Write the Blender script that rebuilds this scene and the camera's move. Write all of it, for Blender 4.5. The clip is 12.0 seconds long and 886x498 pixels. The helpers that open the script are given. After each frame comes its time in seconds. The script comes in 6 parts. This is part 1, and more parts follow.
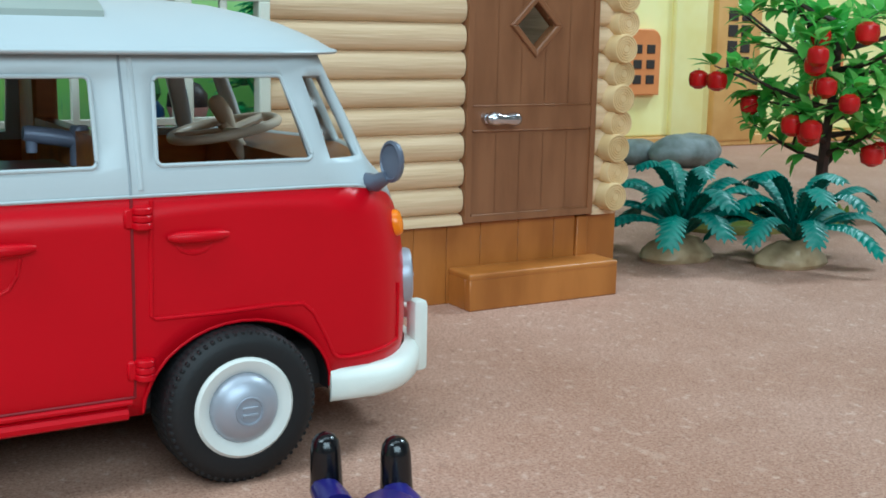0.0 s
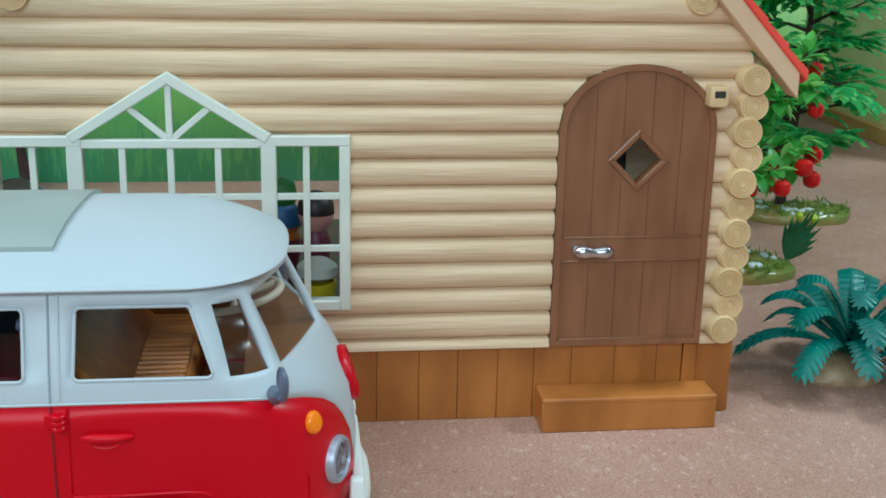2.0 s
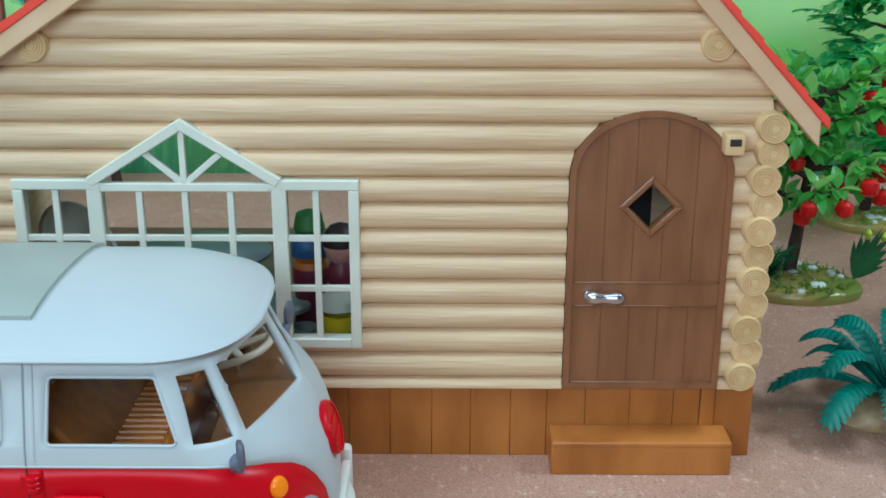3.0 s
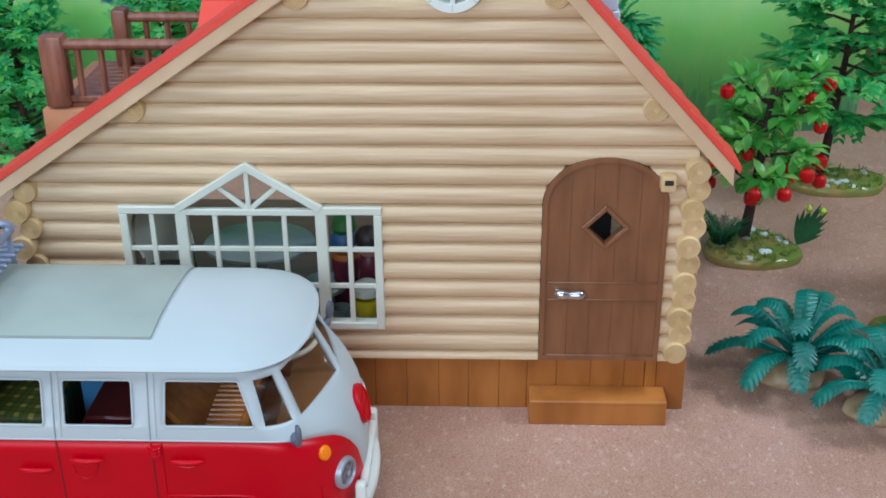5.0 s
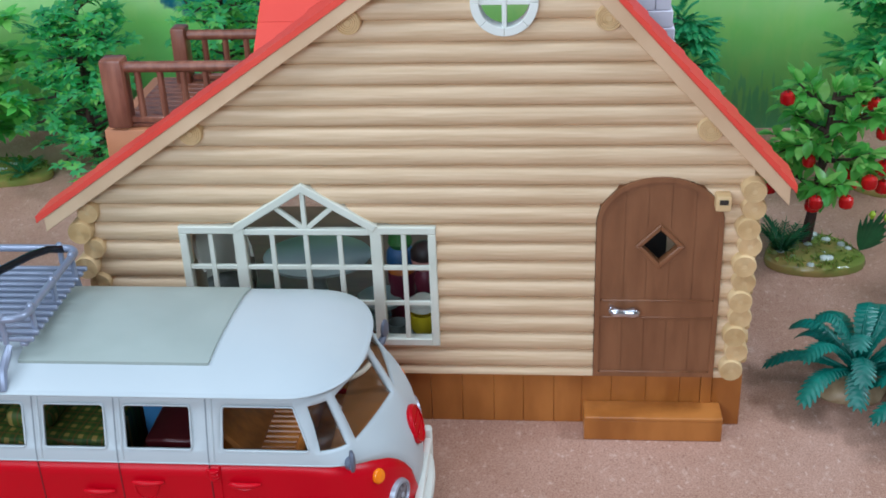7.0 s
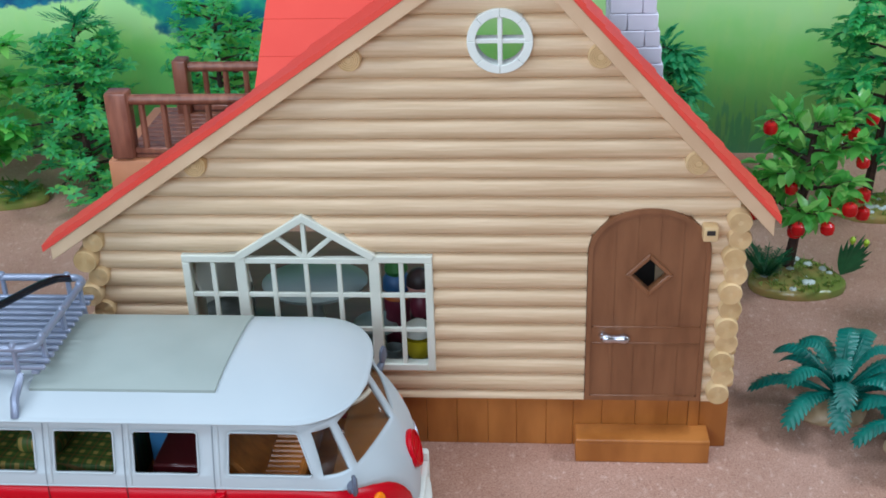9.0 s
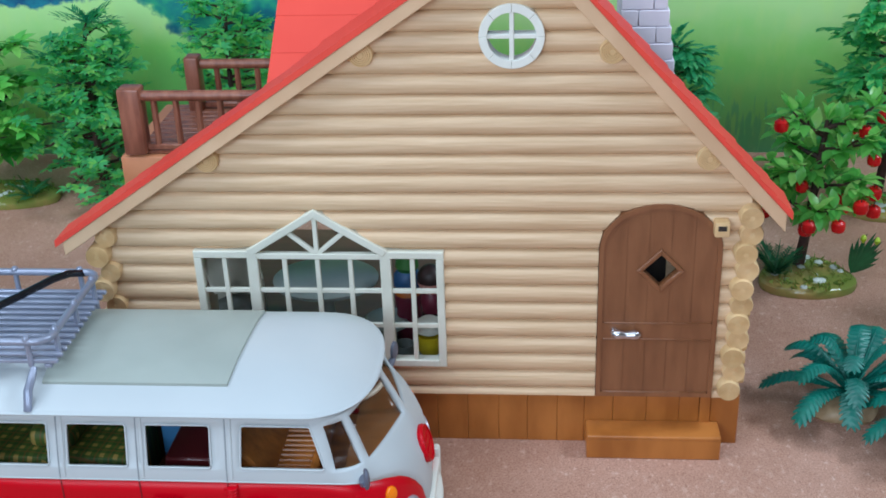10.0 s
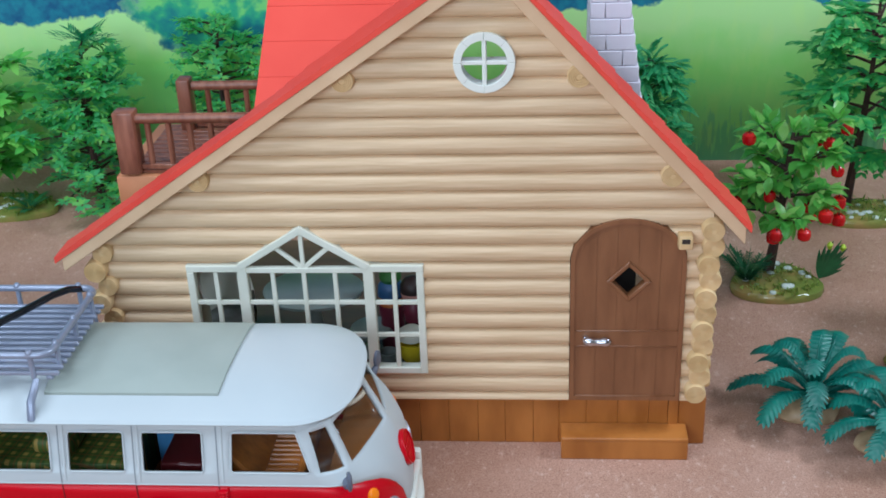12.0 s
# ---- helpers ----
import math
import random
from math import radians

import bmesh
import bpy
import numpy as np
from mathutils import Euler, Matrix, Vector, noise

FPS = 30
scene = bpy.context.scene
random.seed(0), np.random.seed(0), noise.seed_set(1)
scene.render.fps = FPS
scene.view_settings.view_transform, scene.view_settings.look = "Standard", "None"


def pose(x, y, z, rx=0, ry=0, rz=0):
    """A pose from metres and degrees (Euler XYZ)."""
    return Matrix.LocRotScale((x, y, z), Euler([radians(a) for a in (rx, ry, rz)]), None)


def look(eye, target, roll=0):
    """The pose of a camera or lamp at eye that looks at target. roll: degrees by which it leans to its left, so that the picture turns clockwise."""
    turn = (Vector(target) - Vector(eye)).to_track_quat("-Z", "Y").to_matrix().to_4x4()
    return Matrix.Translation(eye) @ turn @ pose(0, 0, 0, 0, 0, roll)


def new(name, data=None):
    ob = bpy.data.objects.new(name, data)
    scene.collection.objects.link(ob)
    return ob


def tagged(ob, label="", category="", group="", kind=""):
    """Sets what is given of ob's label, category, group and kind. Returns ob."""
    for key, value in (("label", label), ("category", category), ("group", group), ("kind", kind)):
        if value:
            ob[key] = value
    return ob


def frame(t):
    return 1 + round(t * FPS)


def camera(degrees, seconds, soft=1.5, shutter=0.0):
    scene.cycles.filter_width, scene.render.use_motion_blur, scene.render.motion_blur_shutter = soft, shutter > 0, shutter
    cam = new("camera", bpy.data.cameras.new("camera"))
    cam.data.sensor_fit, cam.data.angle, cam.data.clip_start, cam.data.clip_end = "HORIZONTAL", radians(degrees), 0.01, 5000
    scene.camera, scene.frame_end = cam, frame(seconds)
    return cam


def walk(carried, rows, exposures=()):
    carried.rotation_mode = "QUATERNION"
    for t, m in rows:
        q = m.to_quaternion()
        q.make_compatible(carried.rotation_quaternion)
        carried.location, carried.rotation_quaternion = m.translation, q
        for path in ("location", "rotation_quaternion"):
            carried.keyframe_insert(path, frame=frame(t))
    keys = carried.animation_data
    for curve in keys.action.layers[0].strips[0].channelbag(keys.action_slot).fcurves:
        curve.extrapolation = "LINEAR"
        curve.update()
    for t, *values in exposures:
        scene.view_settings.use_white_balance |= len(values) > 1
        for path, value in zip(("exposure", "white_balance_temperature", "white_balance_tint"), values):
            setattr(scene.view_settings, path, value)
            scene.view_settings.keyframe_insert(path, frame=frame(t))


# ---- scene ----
cam = camera(41.0, 12.0, soft=1.75)
PATH = [
    (0, (-0.3093, -0.5014, 0.1363), (-0.1575, -0.2485, 0.0817), 1.10),
    (0.5, (-0.3079, -0.5004, 0.1367), (-0.1597, -0.2462, 0.0788), 1.72),
    (1, (-0.2723, -0.5179, 0.1545), (-0.1555, -0.2503, 0.0856), 1.37),
    (1.5, (-0.2016, -0.5544, 0.2161), (-0.1259, -0.2747, 0.1382), 0.49),
    (2, (-0.1285, -0.5705, 0.2580), (-0.0922, -0.2844, 0.1752), 1.20),
    (2.5, (-0.0724, -0.5698, 0.2757), (-0.0605, -0.2840, 0.1852), 0.92),
    (3, (-0.0596, -0.5630, 0.3067), (-0.0607, -0.2790, 0.2100), 0.13),
    (3.2, (-0.0655, -0.5610, 0.3131), (-0.0696, -0.2773, 0.2155), -0.24),
    (4.8, (-0.0433, -0.6952, 0.4633), (-0.0531, -0.4265, 0.3304), -0.54),
    (5, (-0.0387, -0.6984, 0.4531), (-0.0485, -0.4277, 0.3242), -0.47),
    (5.5, (-0.0233, -0.6890, 0.4425), (-0.0411, -0.4188, 0.3135), -0.61),
    (6, (-0.0202, -0.6909, 0.4593), (-0.0424, -0.4223, 0.3275), -1.01),
    (6.5, (-0.0295, -0.6845, 0.4652), (-0.0539, -0.4167, 0.3322), -1.74),
    (7, (-0.0299, -0.6897, 0.4810), (-0.0567, -0.4229, 0.3466), -2.29),
    (7.2, (-0.0319, -0.6883, 0.4831), (-0.0588, -0.4216, 0.3484), -2.25),
    (8.8, (-0.0365, -0.6988, 0.4969), (-0.0582, -0.4302, 0.3652), -1.89),
    (9, (-0.0381, -0.7073, 0.5011), (-0.0601, -0.4386, 0.3695), -1.82),
    (9.5, (-0.0399, -0.7103, 0.5000), (-0.0630, -0.4415, 0.3688), -1.82),
    (10, (-0.0405, -0.7110, 0.4963), (-0.0644, -0.4419, 0.3658), -1.94),
    (10.5, (-0.0381, -0.7144, 0.5055), (-0.0620, -0.4453, 0.3750), -2.08),
    (11, (-0.0353, -0.7324, 0.5176), (-0.0587, -0.4634, 0.3868), -2.21),
    (11.5, (-0.0331, -0.7240, 0.5126), (-0.0566, -0.4552, 0.3815), -2.34),
    (12, (-0.0247, -0.7443, 0.5249), (-0.0479, -0.4755, 0.3938), -2.34),
]
WHITE_BALANCE = [(0, -0.10, 5990, -6), (1.0, -0.13, 6030, -5), (1.5, -0.20, 6060, -3), (2.5, -0.18, 5930, -3), (5, -0.20, 6050, 7), (9, -0.21, 6110, 10), (12, -0.20, 6190, 10)]
walk(cam, [(t, look(eye, target, roll)) for t, eye, target, roll in PATH], WHITE_BALANCE)

# ---- light: four unseen area lamps added inside a closed room ----
U = 0.12  # one drawing unit in metres: the toy world is drawn in units, the scene is in metres
world = bpy.data.worlds.new("world")
scene.world = world
world.use_nodes = True
world.node_tree.nodes["Background"].inputs[0].default_value = (0.75, 0.85, 1.0, 1)
world.node_tree.nodes["Background"].inputs[1].default_value = 0.3
scene.view_settings.exposure = 0.0


def panel_lamp(name, eye, target, size_x, size_y, watts, colour):
    data = bpy.data.lights.new(name, "AREA")
    data.shape, data.size, data.size_y, data.energy, data.color = "RECTANGLE", size_x, size_y, watts, colour
    ob = new(name, data)
    ob.matrix_world = look(eye, target)
    return ob


# Unseen lamp high at the right, placed for the ferns' leftward shadows.
panel_lamp("unseen_area_lamp", (1.32, -0.06, 1.45), (0.15, 0.12, 0.0), 0.4, 0.3, 21.0, (0.82, 0.96, 1.10))
# Unseen front lamp, added to brighten the cabin wall and van side.
panel_lamp("unseen_area_lamp", (-0.45, -1.55, 0.85), (-0.1, 0.2, 0.1), 1.3, 0.6, 19.5, (0.78, 0.94, 1.10))
# Unseen overhead lamp, added to lift the scenery sheet.
panel_lamp("unseen_area_lamp", (-0.1, -0.45, 1.65), (0.0, 0.65, 0.1), 1.3, 0.5, 7.5, (0.82, 0.96, 1.10))
# Unseen lamp at the left, added to brighten trees and scenery there.
panel_lamp("unseen_area_lamp", (-1.2, -0.45, 1.3), (-0.5, 0.5, 0.1), 0.8, 0.5, 13.0, (0.82, 0.96, 1.10))


# ---- materials ----
def lin(r, g, b):
    return tuple((c / 255 / 12.92) if c / 255 < 0.04045 else ((c / 255 + 0.055) / 1.055) ** 2.4 for c in (r, g, b)) + (1.0,)


def base_material(name, rough, metal=0.0):
    m = bpy.data.materials.new(name)
    m.use_nodes = True
    nodes, links = m.node_tree.nodes, m.node_tree.links
    b = nodes["Principled BSDF"]
    b.inputs["Roughness"].default_value = rough
    b.inputs["Metallic"].default_value = metal
    return m, nodes, links, b


def noise_node(nodes, links, scale, detail=3.0, stretch=(1, 1, 1)):
    tc = nodes.new("ShaderNodeTexCoord")
    mp = nodes.new("ShaderNodeMapping")
    mp.inputs["Scale"].default_value = stretch
    n = nodes.new("ShaderNodeTexNoise")
    n.inputs["Scale"].default_value = scale
    n.inputs["Detail"].default_value = detail
    links.new(tc.outputs["Object"], mp.inputs[0])
    links.new(mp.outputs[0], n.inputs["Vector"])
    return n


def ramp(nodes, links, fac, stops):
    r = nodes.new("ShaderNodeValToRGB")
    e = r.color_ramp.elements
    while len(e) < len(stops):
        e.new(0.5)
    for el, (p, c) in zip(e, stops):
        el.position, el.color = p, c
    links.new(fac, r.inputs[0])
    return r


def mix(nodes, links, fac, a, b, mode="MIX"):
    m = nodes.new("ShaderNodeMix")
    m.data_type, m.blend_type = "RGBA", mode
    for sock, v in ((m.inputs[0], fac), (m.inputs[6], a), (m.inputs[7], b)):
        if hasattr(v, "is_output"):
            links.new(v, sock)
        else:
            sock.default_value = v
    return m.outputs[2]


def bump(nodes, links, b, height, strength, distance):
    k = nodes.new("ShaderNodeBump")
    k.inputs["Strength"].default_value = strength
    k.inputs["Distance"].default_value = distance
    links.new(height, k.inputs["Height"])
    links.new(k.outputs[0], b.inputs["Normal"])


def plastic(name, c1, c2=None, rough=0.4, metal=0.0, coarse=25.0, fine=900.0, relief=0.00008, stretch=(1, 1, 1), spec=0.5, vary=0.0):
    """Moulded plastic: two close tones in soft patches, a fine grain in relief and in gloss."""
    m, nodes, links, b = base_material(name, rough, metal)
    c2 = c2 or tuple(max(0, x - 10) for x in c1)
    n1 = noise_node(nodes, links, coarse, 4.0, stretch)
    col = ramp(nodes, links, n1.outputs[0], [(0.35, lin(*c2)), (0.65, lin(*c1))]).outputs[0]
    if vary:
        info = nodes.new("ShaderNodeObjectInfo")
        hv = nodes.new("ShaderNodeHueSaturation")
        mr = nodes.new("ShaderNodeMapRange")
        mr.inputs[3].default_value, mr.inputs[4].default_value = 1 - vary, 1 + vary
        links.new(info.outputs["Random"], mr.inputs[0])
        links.new(mr.outputs[0], hv.inputs["Value"])
        links.new(col, hv.inputs["Color"])
        col = hv.outputs[0]
    links.new(col, b.inputs["Base Color"])
    n2 = noise_node(nodes, links, fine, 2.0, stretch)
    bump(nodes, links, b, n2.outputs[0], 0.5, relief)
    mr2 = nodes.new("ShaderNodeMapRange")
    mr2.inputs[3].default_value, mr2.inputs[4].default_value = max(0.03, rough - 0.07), rough + 0.07
    links.new(n1.outputs[0], mr2.inputs[0])
    links.new(mr2.outputs[0], b.inputs["Roughness"])
    b.inputs["Specular IOR Level"].default_value = spec
    return m


LOG = plastic("log_plastic", (226, 196, 160), (210, 178, 140), 0.5, coarse=16, fine=50, relief=0.0007, stretch=(1, 5, 22), vary=0.02)
LOG_END = plastic("log_end_plastic", (225, 193, 146), (209, 174, 123), 0.5, coarse=40, fine=500, vary=0.05)
PLINTH = plastic("plinth_plastic", (186, 116, 54), (156, 92, 38), 0.36, coarse=14, fine=160, relief=0.00012, stretch=(3, 3, 1), vary=0.025)
DOOR = plastic("door_plastic", (138, 89, 56), (122, 76, 46), 0.4, coarse=24, fine=120, relief=0.00015, stretch=(4, 4, 1), vary=0.012, spec=0.7)
CREAM = plastic("cream_plastic", (222, 222, 208), (210, 211, 196), 0.5, spec=0.3)
ROOF_RED = plastic("roof_plastic", (234, 84, 70), (226, 74, 62), 0.5, coarse=14, vary=0.02, spec=0.2)
BARGE = plastic("barge_plastic", (220, 186, 150), (208, 172, 136), 0.5)
INSIDE = plastic("inside_plastic", (142, 110, 88), (122, 94, 74), 0.55)
INSIDE_FLOOR = plastic("inside_floor_plastic", (106, 74, 58), (86, 58, 46), 0.45, coarse=18, stretch=(1, 6, 1))
BALCONY = plastic("balcony_plastic", (154, 98, 76), (118, 68, 52), 0.36, coarse=30, fine=120, relief=0.0003, stretch=(6, 6, 1), vary=0.06)
TERRACE = plastic("terrace_plastic", (210, 142, 102), (190, 122, 84), 0.5)
CHIMNEY = plastic("chimney_plastic", (230, 226, 236), (216, 210, 224), 0.5, vary=0.04)
CHROME = plastic("chrome", (214, 214, 220), (190, 190, 198), 0.22, 1.0)
SILVER = plastic("silver_plastic", (178, 182, 192), (162, 166, 178), 0.42, 0.5)
MIRROR_GREY = plastic("mirror_plastic", (104, 110, 126), (90, 96, 112), 0.4, 0.3)
LENS = plastic("lens_plastic", (150, 154, 164), (70, 74, 84), 0.16, 0.5, coarse=420, fine=700, relief=0.0003)
RACK = plastic("rack_plastic", (148, 155, 174), (132, 139, 158), 0.32, 0.3)
SILVER_DARK = plastic("gunmetal_plastic", (138, 146, 168), (120, 128, 150), 0.4, 0.2)
VAN_RED = plastic("red_van_plastic", (200, 0, 26), (192, 0, 23), 0.33, coarse=10, fine=700, relief=0.00004, spec=0.2)
VAN_WHITE = plastic("white_van_plastic", (191, 198, 200), (184, 192, 195), 0.42, coarse=10, fine=700, relief=0.00003, spec=0.35)
IVORY = plastic("ivory_plastic", (234, 236, 228), (224, 227, 219), 0.45)
PAD = plastic("sunroof_plastic", (163, 172, 165), (155, 164, 157), 0.55)
TYRE = plastic("tyre_rubber", (14, 15, 18), (9, 10, 12), 0.6, fine=600, relief=0.0002)
WELL = plastic("wheel_well_plastic", (24, 20, 20), (16, 14, 14), 0.7)
SEAM = plastic("panel_gap", (134, 14, 26), (118, 12, 22), 0.5)
GREYSEAM = plastic("white_panel_gap", (150, 158, 164), (136, 144, 150), 0.6)
ORANGE = plastic("indicator_plastic", (255, 140, 10), (245, 122, 0), 0.2)
WHITE_RIM = plastic("rim_plastic", (232, 232, 226), (220, 220, 214), 0.4)
CABIN_BROWN = plastic("cab_plastic", (190, 118, 52), (156, 92, 38), 0.36, coarse=26, fine=160, relief=0.0002, stretch=(1, 5, 5))
DASH = plastic("dash_plastic", (142, 90, 46), (116, 72, 37), 0.4, coarse=20, stretch=(1, 4, 4))
BEIGE = plastic("steering_plastic", (226, 212, 192), (214, 198, 176), 0.4)
DARK_RED = plastic("table_plastic", (78, 20, 24), (58, 14, 18), 0.3)
BLUE = plastic("blue_plastic", (70, 130, 176), (54, 110, 156), 0.45)
YELLOW = plastic("yellow_plastic", (226, 200, 40), (206, 180, 30), 0.45)
FERN = plastic("fern_plastic", (18, 122, 106), (10, 96, 84), 0.4, coarse=60, fine=400, vary=0.10)
PALM = plastic("palm_plastic", (40, 112, 66), (26, 88, 52), 0.45, coarse=60, vary=0.1)
BARK = plastic("bark_plastic", (72, 46, 40), (46, 28, 26), 0.6, coarse=120, fine=300, relief=0.0006)
APPLE = plastic("apple_plastic", (206, 24, 26), (176, 10, 18), 0.22, coarse=80)
STONE = plastic("stone_plastic", (132, 140, 140), (98, 104, 100), 0.6, coarse=60, fine=300, relief=0.0004)
SAND = plastic("sand_plastic", (196, 170, 134), (160, 132, 98), 0.45, coarse=90, fine=400, relief=0.0005)
YHOUSE = plastic("yellow_wall_plastic", (248, 238, 172), (242, 228, 154), 0.5)
YHOUSE_TRIM = plastic("orange_trim_plastic", (222, 140, 84), (208, 122, 68), 0.5)
YHOUSE_DOOR = plastic("tan_door_plastic", (218, 168, 104), (204, 150, 86), 0.5)
DARK = plastic("dark_interior", (52, 44, 40), (40, 34, 30), 0.7)
BLACK = plastic("black_plastic", (18, 18, 22), (12, 12, 15), 0.18)
NAVY = plastic("navy_plastic", (38, 34, 118), (28, 26, 98), 0.3)
ROOM = plastic("room_paint", (196, 196, 192), (188, 188, 184), 0.8, coarse=3)


def leaf_material(name, c1, c2, c3, through_light=0.35):
    """Thin plastic leaves, each of its own tone, that let some light through."""
    m, nodes, links, b = base_material(name, 0.3)
    geo = nodes.new("ShaderNodeNewGeometry")
    r = ramp(nodes, links, geo.outputs["Random Per Island"], [(0.0, lin(*c1)), (0.6, lin(*c2)), (1.0, lin(*c3))])
    n = noise_node(nodes, links, 300, 3)
    col = mix(nodes, links, n.outputs[0], r.outputs[0], mix(nodes, links, 0.5, r.outputs[0], lin(*c2)))
    links.new(col, b.inputs["Base Color"])
    bump(nodes, links, b, n.outputs[0], 0.4, 0.0004)
    tr = nodes.new("ShaderNodeBsdfTranslucent")
    links.new(col, tr.inputs[0])
    ms = nodes.new("ShaderNodeMixShader")
    ms.inputs[0].default_value = through_light
    links.new(b.outputs[0], ms.inputs[1])
    links.new(tr.outputs[0], ms.inputs[2])
    links.new(ms.outputs[0], nodes["Material Output"].inputs[0])
    return m


LEAF_APPLE = leaf_material("apple_leaf", (72, 164, 74), (120, 202, 94), (192, 236, 138), 0.5)
LEAF_DARK = leaf_material("bush_leaf", (96, 204, 150), (124, 222, 148), (190, 242, 130), 0.7)
LEAF_TALL = leaf_material("tall_tree_leaf", (60, 176, 112), (94, 200, 116), (168, 230, 136), 0.55)
LEAF_MIX = leaf_material("grove_leaf", (70, 176, 84), (116, 206, 92), (170, 232, 120))
LEAF_FIR = leaf_material("fir_leaf", (60, 172, 124), (88, 194, 132), (138, 218, 152), 0.55)
MOSS = leaf_material("moss", (98, 128, 50), (140, 164, 76), (182, 196, 108), 0.25)


def ground_material():
    """Pressed fibre board: short pale and brown fibres in a pinkish tan."""
    m, nodes, links, b = base_material("fibre_board", 0.82)
    big = noise_node(nodes, links, 9, 4)
    mid = noise_node(nodes, links, 760, 6)
    fine = noise_node(nodes, links, 1500, 3)
    patch = noise_node(nodes, links, 60, 4)
    col = ramp(nodes, links, mid.outputs[0], [(0.3, lin(168, 128, 110)), (0.5, lin(186, 147, 129)), (0.7, lin(204, 169, 152))]).outputs[0]
    for size, lo, hi, tone in ((230, 0.60, 0.68, (222, 196, 182)), (310, 0.40, 0.32, (150, 112, 95)), (95, 0.62, 0.70, (206, 176, 160))):
        fleck = noise_node(nodes, links, size, 6, (1, 0.7, 1))
        stops = sorted([(lo, (0, 0, 0, 1)), (hi, (0.55, 0.55, 0.55, 1))])
        col = mix(nodes, links, ramp(nodes, links, fleck.outputs[0], stops).outputs[0], col, lin(*tone))
    tint = ramp(nodes, links, big.outputs[0], [(0.35, lin(238, 227, 218)), (0.65, lin(255, 252, 250))]).outputs[0]
    col = mix(nodes, links, 1.0, col, tint, "MULTIPLY")
    col = mix(nodes, links, 0.3, col, ramp(nodes, links, patch.outputs[0], [(0.35, lin(232, 220, 212)), (0.65, lin(255, 253, 250))]).outputs[0], "MULTIPLY")
    speck = ramp(nodes, links, fine.outputs[0], [(0.35, lin(150, 118, 96)), (0.43, lin(255, 255, 255)), (0.6, lin(255, 255, 255)), (0.68, lin(255, 246, 238))]).outputs[0]
    col = mix(nodes, links, 0.75, col, speck, "MULTIPLY")
    links.new(col, b.inputs["Base Color"])
    add = nodes.new("ShaderNodeMath")
    links.new(mid.outputs[0], add.inputs[0])
    links.new(fine.outputs[0], add.inputs[1])
    bump(nodes, links, b, add.outputs[0], 0.22, 0.0003)
    return m


GROUND = ground_material()


